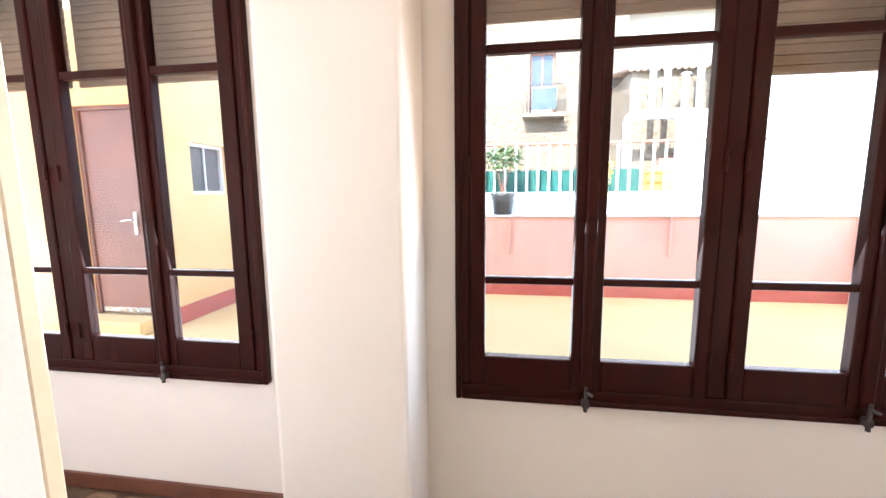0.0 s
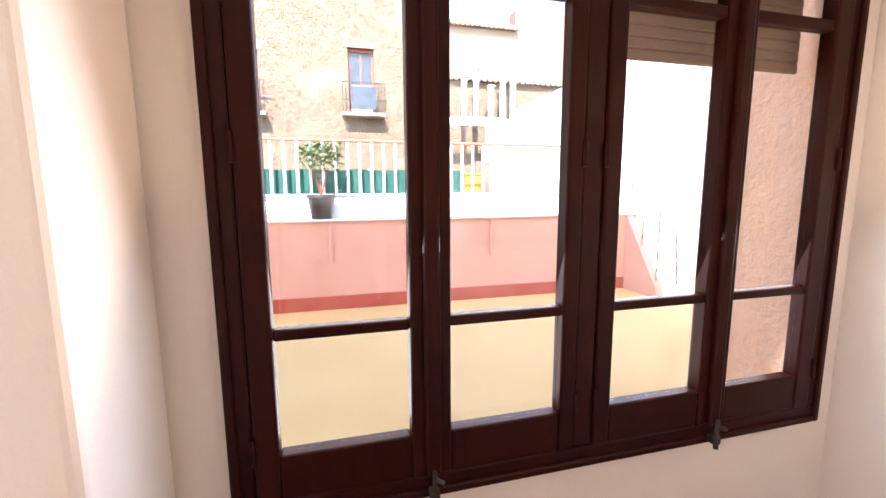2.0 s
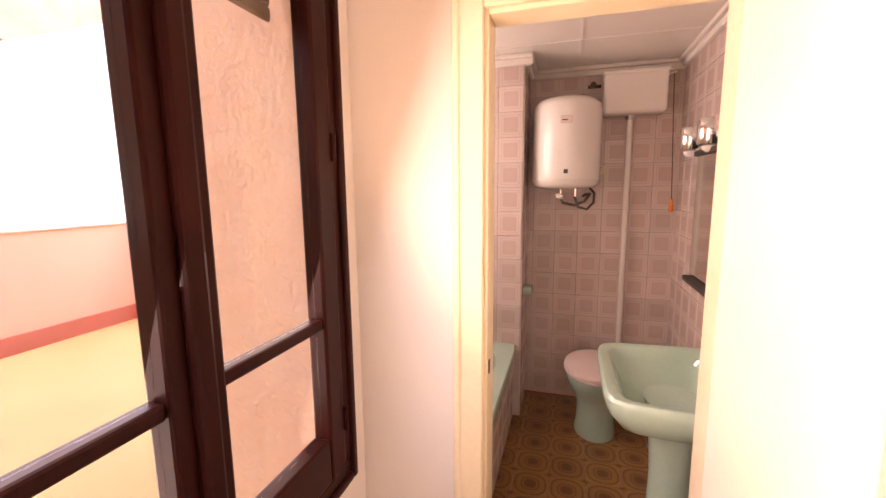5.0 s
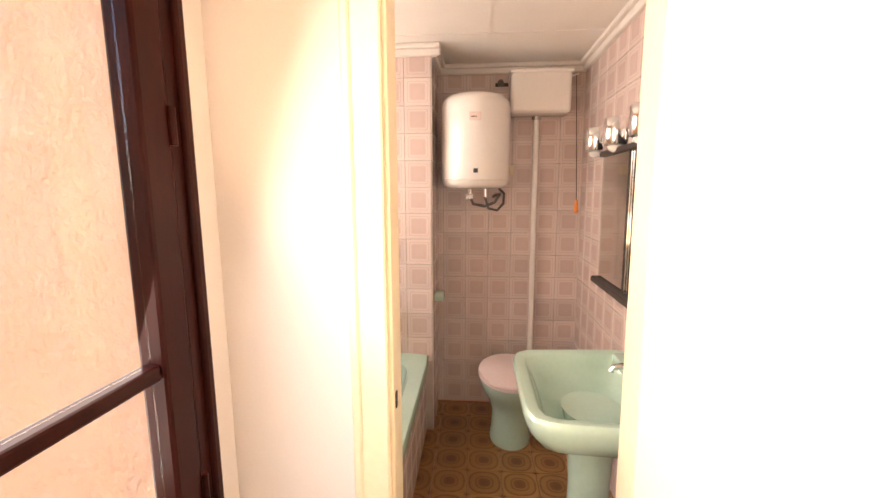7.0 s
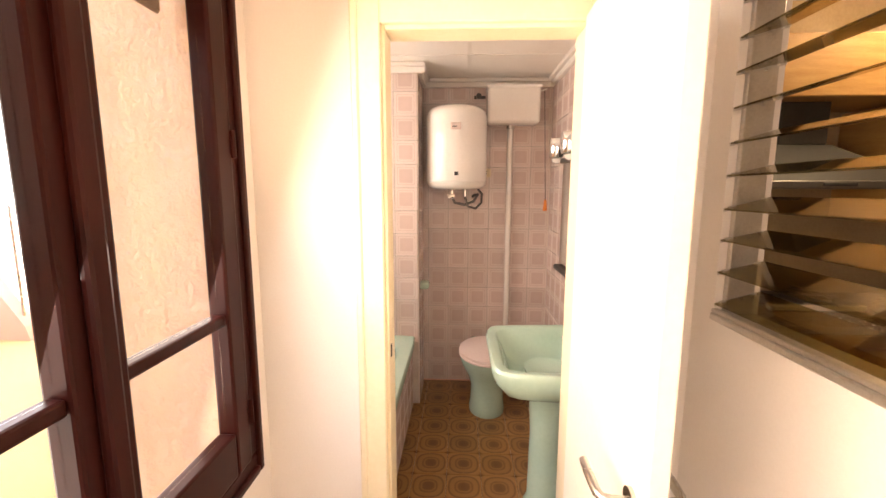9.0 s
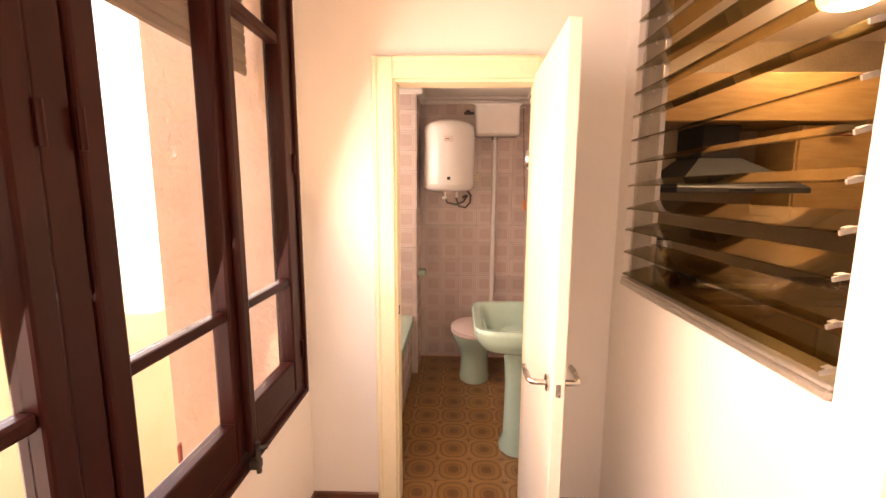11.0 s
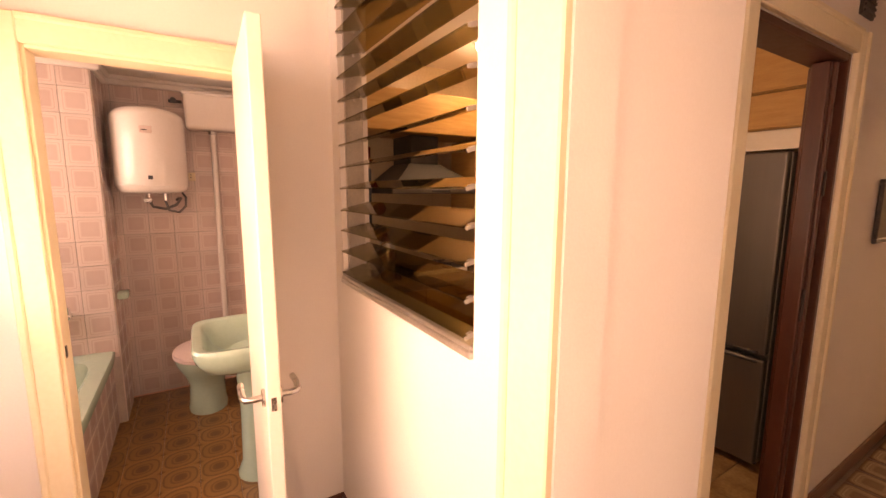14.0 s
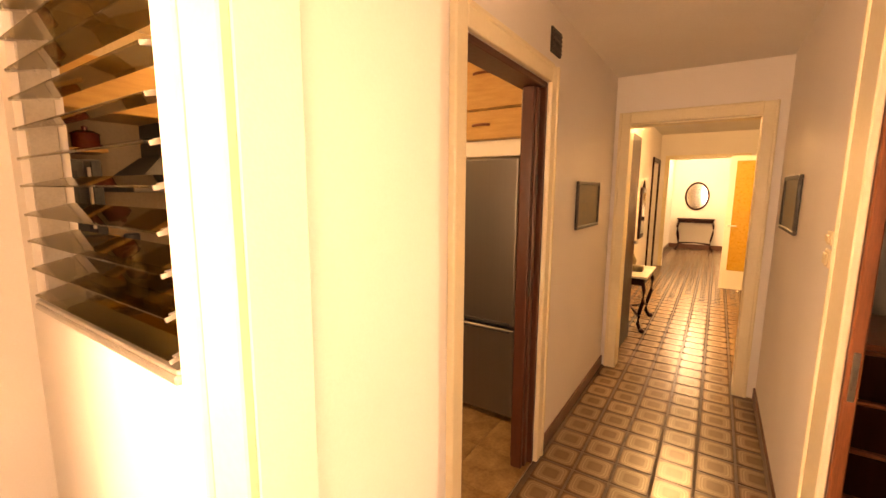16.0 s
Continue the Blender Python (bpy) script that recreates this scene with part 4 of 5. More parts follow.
for k in range(4):
    z = 0.10 + 0.205 * k
    dw = part("drawer", box(B(), -1.40, -1.528, z, -0.485, -1.50, z + 0.185, 0.008, 2), dark_wood, st)
    part("rail", box(B(), -1.41, -1.528, z + 0.187, -0.475, -1.485, z + 0.203, 0.004), mahogany, st)
    for x in (-1.2, -0.7):
        part("knob", rod(B(), (x, -1.50, z + 0.09), (x, -1.475, z + 0.09), 0.014, 0.018, 12), mahogany, dw)
bm = box(B(), -1.82, -3.0, 0, -1.7, 0.19, CCEIL)
shell("wall_side_room_west", bm, plaster, "plain wall of the side room")
shell("wall_side_room_north", box(B(), -1.7, 0.07, 0, CX0 - 0.08, 0.188, CCEIL), plaster, "plain wall of the side room")

# far corridor furniture


def carved_table(cx, cy, w, dpt, hgt, along, name, label, top_mat):
    """A console table with a shaped apron and curved legs; along: the axis of its long side."""
    t_ = thing(name, label, "console table", (cx, cy, 0))
    hw, hd = (w / 2, dpt / 2) if along == "x" else (dpt / 2, w / 2)
    part("tabletop", box(B(), cx - hw, cy - hd, hgt - 0.03, cx + hw, cy + hd, hgt, 0.012, 3), top_mat, t_)
    part("apron", box(B(), cx - hw + 0.03, cy - hd + 0.03, hgt - 0.11, cx + hw - 0.03, cy + hd - 0.03, hgt - 0.03, 0.015, 2), dark_wood, t_)
    for sx in (-1, 1):
        for sy in (-1, 1):
            px, py = cx + sx * (hw - 0.05), cy + sy * (hd - 0.05)
            pts = [(px + sx * o, py + sy * o, zz * hgt) for o, zz in ((0.0, 0.9), (0.025, 0.75), (0.02, 0.55), (-0.012, 0.32), (-0.02, 0.14), (0.01, 0.04), (0.03, 0.0))]
            part("leg", tube(B(), pts, 0.02, 10), dark_wood, t_, smooth=True)
            part("foot", lathe(B(), [(0.02, 0.0), (0.03, 0.01), (0.028, 0.03), (0.012, 0.045)], px + sx * 0.03, py + sy * 0.03, 12), dark_wood, t_, smooth=True)
    part("stretcher", tube(B(), [(cx - hw + 0.06, cy - hd + 0.06, 0.16), (cx, cy, 0.19), (cx + hw - 0.06, cy + hd - 0.06, 0.16)], 0.014), dark_wood, t_, smooth=True)
    part("stretcher", tube(B(), [(cx + hw - 0.06, cy - hd + 0.06, 0.16), (cx, cy, 0.191), (cx - hw + 0.06, cy + hd - 0.06, 0.16)], 0.014), dark_wood, t_, smooth=True)
    return t_


carved_table(0.74, -4.45, 0.75, 0.40, 0.62, "y", "console_table", "carved dark wood side table with a white marble top", marble)
carved_table(0.42, -11.88, 0.85, 0.34, 0.82, "x", "console_table", "dark carved console table against the end wall", dark_wood)
fg = lathe(B(), [(0.11, 0.62), (0.12, 0.64), (0.075, 0.66), (0.085, 0.72), (0.05, 0.80), (0.03, 0.83), (0.042, 0.86), (0.04, 0.895), (0.012, 0.915)], 0.80, -4.5, 18)
box(fg, 0.62, -4.42, 0.621, 0.76, -4.32, 0.69, 0.02, 2)
whole("figurine", fg, bronze, "small bronze figurine on the marble table top", "figurine", smooth=True)
om = thing("oval_mirror", "oval mirror in a dark carved frame on the end wall", "mirror", (0.45, -12.09, 1.04))
bm = B()
n = 40
ring = [[bm.verts.new((0.45 + (0.235 + dr) * math.cos(2 * math.pi * i / n), -12.1 + dy, 1.39 + (0.325 + dr) * math.sin(2 * math.pi * i / n))) for i in range(n)] for dr, dy in ((0.0, 0.002), (0.0, 0.02), (0.02, 0.04), (0.04, 0.03), (0.045, 0.002))]
for u, w_ in zip(ring, ring[1:]):
    for i in range(n):
        bm.faces.new((u[i], u[(i + 1) % n], w_[(i + 1) % n], w_[i]))
part("frame", bm, dark_wood, om, smooth=True)
bm = rod(B(), (0, 0, 0), (0, 0.012, 0), 1.0, seg=40)
bmesh.ops.transform(bm, matrix=Matrix.Translation((0.45, -12.098, 1.39)) @ Matrix.Diagonal((0.237, 1, 0.327, 1)), verts=bm.verts)
part("glass", bm, mirror_mat, om, "mirror glass")
wm = thing("wall_mirror", "tall carved dark mirror on the corridor wall", "mirror", (HX1, -6.7, 0.75))
part("frame", box(B(), HX1 - 0.035, -6.95, 0.75, HX1 - 0.002, -6.5, 1.58, 0.02, 3), dark_wood, wm, smooth=True)
part("glass", box(B(), HX1 - 0.04, -6.89, 0.84, HX1 - 0.034, -6.56, 1.48), mirror_mat, wm)
part("crest", lathe(B(), [(0.09, 1.57), (0.06, 1.62), (0.03, 1.68), (0.004, 1.70)], HX1 - 0.025, -6.725, 12, 0.25, 1.2), dark_wood, wm, smooth=True)
for yy in (-5.0,):
    pk = thing("picture", "narrow dark wall ornament in the far corridor", "picture", (HX1, yy, 1.3))
    part("frame", box(B(), HX1 - 0.03, yy - 0.12, 1.2, HX1 - 0.002, yy + 0.12, 1.62, 0.01, 2), dark_wood, pk)
    part("panel", box(B(), HX1 - 0.034, yy - 0.08, 1.25, HX1 - 0.029, yy + 0.08, 1.57), painting_mat, pk)
yd = thing("door_4", "cream door with a tall amber glass panel, open", "door", (-0.48, -7.08, 0), kind="structure")
bm = pierced(B(), "x", -0.84, -0.13, 0.01, 2.05, -7.1, -7.06, [(-0.74, -0.21, 0.30, 1.98)])
lf = part("leaf", bm, door_paint, yd)
part("glass_panel", box(B(), -0.74, -7.088, 0.30, -0.21, -7.072, 1.98), amber_glass, lf, "amber textured glass")
part("handle", tube(B(), [(-0.17, -7.06, 1.0), (-0.17, -7.02, 1.0), (-0.28, -7.01, 1.0)], 0.009), steel, lf, smooth=True)
d6 = thing("door_6", "dark wooden door folded back beside the doorway", "door", (0.7, -3.5, 0), kind="structure")
part("leaf", box(B(), 0.665, -3.90, 0.01, 0.705, -3.16, 2.04, 0.004), dark_wood, d6)
part("knob", lathe(B(), [(0.012, 0.99), (0.022, 1.0), (0.022, 1.02), (0.01, 1.03)], 0.64, -3.82, 14), steel, d6, smooth=True)
casing("trim_far_hall", "x", -0.38, 0.85, 2.14, -8.76, 1, 0.07)
casing("trim_far_door", "y", -8.55, -7.75, 2.05, HX1, -1, 0.07, mat=dark_wood)

# ---- kitchen things ----
fr = thing("fridge", "tall grey steel fridge-freezer", "fridge", (1.33, -1.98, 0))
part("body", box(B(), 1.0, -2.33, 0.03, 1.62, -1.73, 1.72, 0.008, 2), fridge_steel, fr)
part("plinth", box(B(), 1.02, -2.3, 0.0, 1.60, -1.76, 0.03), black_plastic, fr)
for z0, z1 in ((0.04, 0.635), (0.66, 1.715)):
    dr = part("door", box(B(), 1.0, -1.725, z0, 1.62, -1.67, z1, 0.012, 3), fridge_steel, fr)
    part("grip", box(B(), 1.03, -1.672, z1 - 0.022 if z0 < 0.1 else z0 + 0.004, 1.59, -1.662, z1 - 0.006 if z0 < 0.1 else z0 + 0.020, 0.003), black_plastic, dr)


def cabinet(name, x0, x1, y0, y1, z0, z1, face, mat, label, group="kitchen cabinets"):
    """A cupboard with a framed door and a wooden pull; face: '+y' or '-x'."""
    c_ = thing(name, label, "cabinet", ((x0 + x1) / 2, (y0 + y1) / 2, z0), group=group)
    part("body", box(B(), x0, y0, z0, x1, y1, z1, 0.003), mat, c_)
    if face == "+y":
        dd = part("door", box(B(), x0 + 0.005, y1 + 0.001, z0 + 0.005, x1 - 0.005, y1 + 0.02, z1 - 0.005, 0.004, 2), mat, c_)
        part("handle", tube(B(), [((x0 + x1) / 2 - 0.06, y1 + 0.02, (z0 + z1) / 2), ((x0 + x1) / 2 - 0.03, y1 + 0.04, (z0 + z1) / 2), ((x0 + x1) / 2 + 0.03, y1 + 0.04, (z0 + z1) / 2), ((x0 + x1) / 2 + 0.06, y1 + 0.02, (z0 + z1) / 2)], 0.008), mahogany, dd, smooth=True)
    else:
        dd = part("door", box(B(), x0 - 0.02, y0 + 0.005, z0 + 0.005, x0 - 0.001, y1 - 0.005, z1 - 0.005, 0.004, 2), mat, c_)
        part("handle", rod(B(), (x0 - 0.035, (y0 + y1) / 2 - 0.06, z1 - 0.06), (x0 - 0.035, (y0 + y1) / 2 + 0.06, z1 - 0.06), 0.007), mahogany, dd)
    return c_


cabinet("wall_cabinet", 0.87, 1.65, -2.34, -1.69, 1.83, 2.01, "+y", oak, "honey wood cupboard above the fridge")
cabinet("wall_cabinet", 0.87, 1.65, -2.34, -1.69, 2.013, 2.445, "+y", oak, "honey wood top cupboard under the ceiling")
whole("filler_panel", box(B(), 0.87, -1.72, 1.728, 1.65, -1.70, 1.827, 0.003), door_paint, "cream filler panel between fridge and cupboard", "panel")
for k in range(4):
    y1 = 0.18 - 0.6 * k
    cabinet("base_cabinet", 2.42, 2.99, y1 - 0.595, y1, 0.1, 0.885, "-x", oak, "honey wood base cabinet under the worktop")
whole("worktop", box(B(), 2.38, -2.22, 0.888, 2.995, 0.185, 0.925, 0.006, 2), granite, "brown speckled kitchen worktop", "worktop")
for y0, y1 in ((-1.42, -0.98), (-1.87, -1.43)):
    cabinet("wall_cabinet", 2.66, 2.99, y0, y1, 1.35, 1.885, "-x", oak, "honey wood wall cupboard beside the hood")
whole("cornice_panel", box(B(), 2.60, -2.3, 1.895, 2.99, 0.17, 2.16, 0.006), oak, "honey wood panel above the wall cupboards", "panel")
hd = thing("cooker_hood", "dark steel chimney cooker hood over the hob", "cooker hood", (2.75, -0.64, 1.53))
bm = B()
q0 = [bm.verts.new(p) for p in ((2.50, -0.96, 1.53), (2.99, -0.96, 1.53), (2.99, -0.24, 1.53), (2.50, -0.24, 1.53))]
q1 = [bm.verts.new(p) for p in ((2.70, -0.70, 1.70), (2.99, -0.70, 1.70), (2.99, -0.46, 1.70), (2.70, -0.46, 1.70))]
for i in range(4):
    bm.faces.new((q0[i], q0[(i + 1) % 4], q1[(i + 1) % 4], q1[i]))
bm.faces.new(q0[::-1]), bm.faces.new(q1)
part("canopy", bm, hood_steel, hd)
part("rim", box(B(), 2.495, -0.965, 1.495, 2.992, -0.235, 1.529, 0.004), fridge_steel, hd)
part("chimney", box(B(), 2.705, -0.69, 1.701, 2.992, -0.47, 1.894, 0.004), hood_steel, hd)
part("button_strip", box(B(), 2.489, -0.66, 1.505, 2.4955, -0.52, 1.52, 0.002), black_plastic, hd)
hb = thing("hob", "black gas hob on the worktop", "hob", (2.82, -0.64, 0.926))
part("plate", box(B(), 2.68, -0.94, 0.926, 2.97, -0.36, 0.936, 0.003), black_plastic, hb)
for x in (2.755, 2.895):
    for y in (-0.80, -0.50):
        bn = part("burner", lathe(B(), [(0.04, 0.936), (0.04, 0.95), (0.028, 0.958)], x, y, 18), black_iron, hb, smooth=True)
        for a_ in (0, 90):
            dx, dy = 0.062 * math.cos(radians(a_)), 0.062 * math.sin(radians(a_))
            part("grate", rod(B(), (x - dx, y - dy, 0.966), (x + dx, y + dy, 0.966), 0.005, seg=6), black_iron, bn)
ps = thing("power_strip", "white power strip on the worktop", "power strip", (2.62, -0.66, 0.926))
part("body", box(B(), 2.595, -0.88, 0.9262, 2.645, -0.45, 0.956, 0.005), enamel, ps)
for k in range(5):
    part("socket", rod(B(), (2.62, -0.82 + 0.078 * k, 0.956), (2.62, -0.82 + 0.078 * k, 0.959), 0.02, seg=16), black_plastic, ps)
sh = whole("shelf", box(B(), 2.72, -0.22, 1.70, 2.99, 0.17, 1.72, 0.004), oak, "honey wood open shelf beside the hood", "shelf")
for x, y, r in ((2.80, -0.15, 0.06), (2.80, -0.01, 0.055), (2.82, 0.11, 0.05)):
    pt = thing("pot", "dark red enamel pot on the shelf", "pot", (x, y, 1.721), group="pots on the shelf")
    part("body", lathe(B(), [(r * 0.9, 1.721), (r, 1.73), (r, 1.79), (r * 1.06, 1.796), (r * 0.98, 1.80)], x, y, 20), red_pot_mat, pt, smooth=True)
    part("lid", lathe(B(), [(r, 1.801), (r * 0.6, 1.815), (0.012, 1.818), (0.014, 1.835), (0.006, 1.84)], x, y, 20), red_pot_mat, pt, smooth=True)
whole("shelf", box(B(), 2.62, -0.20, 1.245, 2.99, 0.17, 1.268, 0.004), oak, "honey wood shelf carrying the microwave oven", "shelf")
mo = thing("microwave_oven", "black microwave oven on a wooden shelf", "microwave", (2.82, 0.0, 1.268))
part("body", box(B(), 2.68, -0.17, 1.2685, 2.985, 0.16, 1.66, 0.008, 2), black_plastic, mo)
md = part("door", box(B(), 2.662, -0.09, 1.28, 2.679, 0.155, 1.65, 0.004), black_plastic, mo)
part("door_glass", box(B(), 2.659, -0.06, 1.33, 2.6625, 0.13, 1.60), dark_opening, md, "dark glass")
part("handle", rod(B(), (2.648, -0.105, 1.31), (2.648, -0.105, 1.62), 0.008), steel, md, "steel bar handle", True)
part("control_panel", box(B(), 2.666, -0.165, 1.28, 2.679, -0.12, 1.65, 0.003), dark_opening, mo)
fk = thing("vacuum_flask", "tall brushed steel flask on the worktop", "flask", (2.62, -0.25, 0.926))
part("body", lathe(B(), [(0.045, 0.9262), (0.048, 0.935), (0.048, 1.17), (0.036, 1.205), (0.036, 1.215)], 2.62, -0.25, 20), steel, fk, smooth=True)
part("cap", lathe(B(), [(0.037, 1.216), (0.037, 1.268), (0.03, 1.275)], 2.62, -0.25, 20), black_plastic, fk, smooth=True)
cb = whole("cutting_board", box(B(), 2.42, -0.18, 0.9262, 2.60, 0.14, 0.944, 0.006, 2), oak, "honey wood cutting board on the worktop", "cutting board")
kl = thing("ceiling_light", "round glowing kitchen ceiling light", "ceiling light", (2.3, -0.88, 2.4))
part("base", lathe(B(), [(0.14, 2.43), (0.15, 2.449)], 2.3, -0.88, 28), enamel, kl)
part("diffuser", lathe(B(), [(0.02, 2.375), (0.09, 2.385), (0.13, 2.41), (0.135, 2.43)], 2.3, -0.88, 28), lamp_glow, kl, "glowing glass diffuser", True)

bw = thing("window_4", "small frosted bathroom window above the tub", "window", (2.75, 2.25, 1.25), kind="structure")
part("frame", pierced(B(), "x", 2.3, 3.2, 1.25, 2.05, 2.32, 2.36, [(2.35, 2.73, 1.3, 2.0), (2.77, 3.15, 1.3, 2.0)]), dark_wood, bw)

# ---- terrace ----
TZ, PY, PX = 0.05, 5.8, 4.25    # terrace floor, parapet, right-hand corner
g = box(B(), -400, 6.05, -6.2, 400, 900, -6.0)
box(g, -400, -400, -6.2, 400, 6.05, -6.0)
shell("ground", g, ground_mat, "dry ground of the courtyards below", "ground")
shell("terrace", box(B(), -8, WO, TZ - 0.4, 6.2, PY + 0.02, TZ), terrace_mat, "worn terracotta-coloured terrace floor", "terrace")
shell("house_wall", box(B(), -8, 0.3, -6, 6.2, WO - 0.3, -0.42), pink_stucco, "lower wall of the house")
shell("parapet", box(B(), -3.6, PY, -6, PX + 0.2, PY + 0.2, 1.15), pink_stucco, "pink stucco terrace parapet", "parapet")
shell("coping", box(B(), -3.6, PY - 0.03, 1.15, PX + 0.2, PY + 0.25, 1.18, 0.006), white_paint, "white parapet coping", "coping")
shell("upstand", box(B(), -3.6, PY + 0.28, 1.0, PX + 0.9, PY + 0.6, 1.44), white_paint, "white painted kerb under the railing", "kerb")
bm = box(B(), -3.6, PY - 0.025, TZ, PX, PY, 0.22, 0.004)
shell("skirting", bm, red_skirt, "red painted skirting along the parapet", "skirting")
bm = box(B(), 1.763, 2.186, TZ, 1.95, 2.20, 0.39, 0.003)
shell("skirting_corner", bm, red_skirt, "red painted skirting at the wall's end", "skirting")
# sloping flank of the outside stair
bm = B()
prof = ((PY - 0.001, TZ), (PY - 0.001, 1.17), (PY - 0.66, 0.19), (PY - 0.70, TZ))
fa = [bm.verts.new((PX, y, z)) for y, z in prof]
fb = [bm.verts.new((PX + 0.12, y, z)) for y, z in prof]
bm.faces.new(fa), bm.faces.new(fb[::-1])
for i in range(4):
    bm.faces.new((fa[i], fb[i], fb[(i + 1) % 4], fa[(i + 1) % 4]))
shell("stair_flank", bm, pink_stucco, "pink sloping flank of the outside stair", "wall")
hr = thing("stair_railing", "thin metal railing beside the outside stair", "railing", (PX, PY, 0.2))
part("handrail", tube(B(), [(PX + 0.06, PY - 0.02, 1.75), (PX + 0.06, PY - 0.22, 1.98), (PX + 0.06, PY - 0.9, 0.9), (PX + 0.06, PY - 0.95, 0.3)], 0.014), steel, hr, smooth=True)
for dy, z0, z1 in ((0.03, 1.17, 1.76), (0.30, 0.73, 1.84), (0.60, 0.28, 1.36)):
    part("post", rod(B(), (PX + 0.06, PY - dy, z0), (PX + 0.06, PY - dy, z1), 0.012), steel, hr)
shell("neighbour_wall_east", box(B(), 6.0, WO, -6, 6.2, 14, 4.2), white_paint, "white neighbouring wall")
shell("wall_east_block", box(B(), BX1 + 0.15, 0.2, -6, 6.0, 1.9, 2.6), pink_stucco, "pink stucco wall of the house")
shell("roof_block", box(B(), GX0 - 3, -13, 2.81, 6.0, WY, 2.95), roof_tile_mat, "flat roof of the house", "roof")

for x in (0.02, 2.12):
    p = thing("drain_pipe", "short pink drain pipe on the parapet", "drain pipe", (x, PY - 0.03, 0.62), group="drain pipes")
    part("pipe", rod(B(), (x, PY - 0.035, 0.64), (x, PY - 0.035, 1.12), 0.022), pink_stucco, p, smooth=True)
    part("elbow", rod(B(), (x, PY - 0.04, 1.12), (x, PY + 0.02, 1.14), 0.024), pink_stucco, p, smooth=True)

rail = thing("railing", "white metal railing on the terrace parapet", "railing", (0.5, PY + 0.35, 1.44))
part("top_rail", rod(B(), (-3.5, PY + 0.35, 2.16), (3.4, PY + 0.35, 2.16), 0.02), brick_red, rail, "thin reddish top rail")
part("bottom_rail", box(B(), -3.5, PY + 0.335, 1.46, 3.4, PY + 0.365, 1.485), white_metal, rail)
bar = mesh_of("bar", box(B(), -0.017, -0.008, 0, 0.017, 0.008, 0.70, 0.003), white_metal)
k = 0
x = -3.45
while x < 3.4:
    o = new("bar", bar)
    o.parent = rail
    o.matrix_parent_inverse = Matrix.Translation(rail.location).inverted()
    o.location = (x, PY + 0.35, 1.46)
    x += 0.155
sc = thing("shade_screen", "dark green shade mesh fixed behind the railing", "screen", (-0.7, PY + 0.5, 1.30))
bm = B()
N = 60
top = [bm.verts.new((-3.5 + 5.4 * i / N, PY + 0.5 + 0.012 * math.sin(i * 1.7), 1.80 + 0.01 * math.sin(i * 0.9))) for i in range(N + 1)]
bot = [bm.verts.new((-3.5 + 5.4 * i / N, PY + 0.5 + 0.012 * math.sin(i * 1.7 + 0.4), 1.42)) for i in range(N + 1)]
for i in range(N):
    bm.faces.new((top[i], top[i + 1], bot[i + 1], bot[i]))
bmesh.ops.solidify(bm, geom=bm.faces[:], thickness=0.006)
part("mesh", bm, green_mesh, sc)
for i in range(5):
    part("post", box(B(), -3.45 + i * 1.33, PY + 0.512, 1.44, -3.42 + i * 1.33, PY + 0.54, 1.82), white_metal, sc)


def potted_plant(x, y, z, r, hgt, mat, spread, leaves, tall, label, seed, lmat=None):
    rng = random.Random(seed)
    p = thing("potted_plant", label, "potted plant", (x, y, z), group="pots on the parapet")
    part("pot", lathe(B(), [(r * 0.7, z), (r * 0.75, z + 0.01), (r * 0.95, z + hgt * 0.85), (r * 1.05, z + hgt * 0.86), (r * 1.05, z + hgt), (r * 0.9, z + hgt), (r * 0.85, z + hgt * 0.9)], x, y, 20), mat, p, smooth=True)
    bm, st_ = B(), B()
    for i in range(6):
        a_ = rng.uniform(0, 6.28)
        rod(st_, (x, y, z + hgt * 0.85), (x + spread * 0.5 * math.cos(a_), y + spread * 0.5 * math.sin(a_), z + hgt + tall * rng.uniform(0.5, 0.9)), 0.006, 0.003, 6)
    part("stem", st_, brown_door, p)
    for i in range(leaves):
        a_, rr = rng.uniform(0, 6.28), spread * math.sqrt(rng.random())
        c_ = Vector((x + rr * math.cos(a_), y + rr * math.sin(a_) * 0.7, z + hgt + tall * (0.42 + 0.62 * rng.betavariate(2, 1.6) if tall > 0.6 else rng.betavariate(2, 1.4))))
        l_ = rng.uniform(0.035, 0.075)
        R_ = Euler((rng.uniform(-1, 1), rng.uniform(-1, 1), rng.uniform(0, 6.28))).to_matrix()
        vs = [bm.verts.new(c_ + R_ @ Vector(q) * l_) for q in ((0, 0, 0), (0.5, 0.28, 0.08), (1, 0, 0), (0.5, -0.28, 0.08))]
        bm.faces.new(vs)
    part("foliage", bm, lmat or leaf_mat, p, "loose yellow-green foliage")
    return p


potted_plant(-0.07, PY + 0.1, 1.18, 0.17, 0.30, black_plastic, 0.27, 520, 0.62, "dark plastic pot with a bushy green plant on the parapet", 3)
potted_plant(-1.08, PY + 0.1, 1.18, 0.16, 0.30, terracotta, 0.16, 160, 0.25, "terracotta pot with a small plant on the parapet", 4)
potted_plant(1.22, PY + 0.1, 1.18, 0.09, 0.2, brown_door, 0.16, 300, 0.55, "brown pot with bright yellow flowers on the parapet", 5, yellow_cloth)
sp = thing("spiral_ornament", "hanging twisted white wire ornament on the railing", "ornament", (-0.80, PY + 0.3, 0.95))
pts = [(-0.80 + 0.055 * math.cos(i * 0.7), PY - 0.06 + 0.055 * math.sin(i * 0.7), 1.85 - 0.0075 * i) for i in range(120)]
part("coil", tube(B(), pts, 0.006, 5), white_metal, sp)
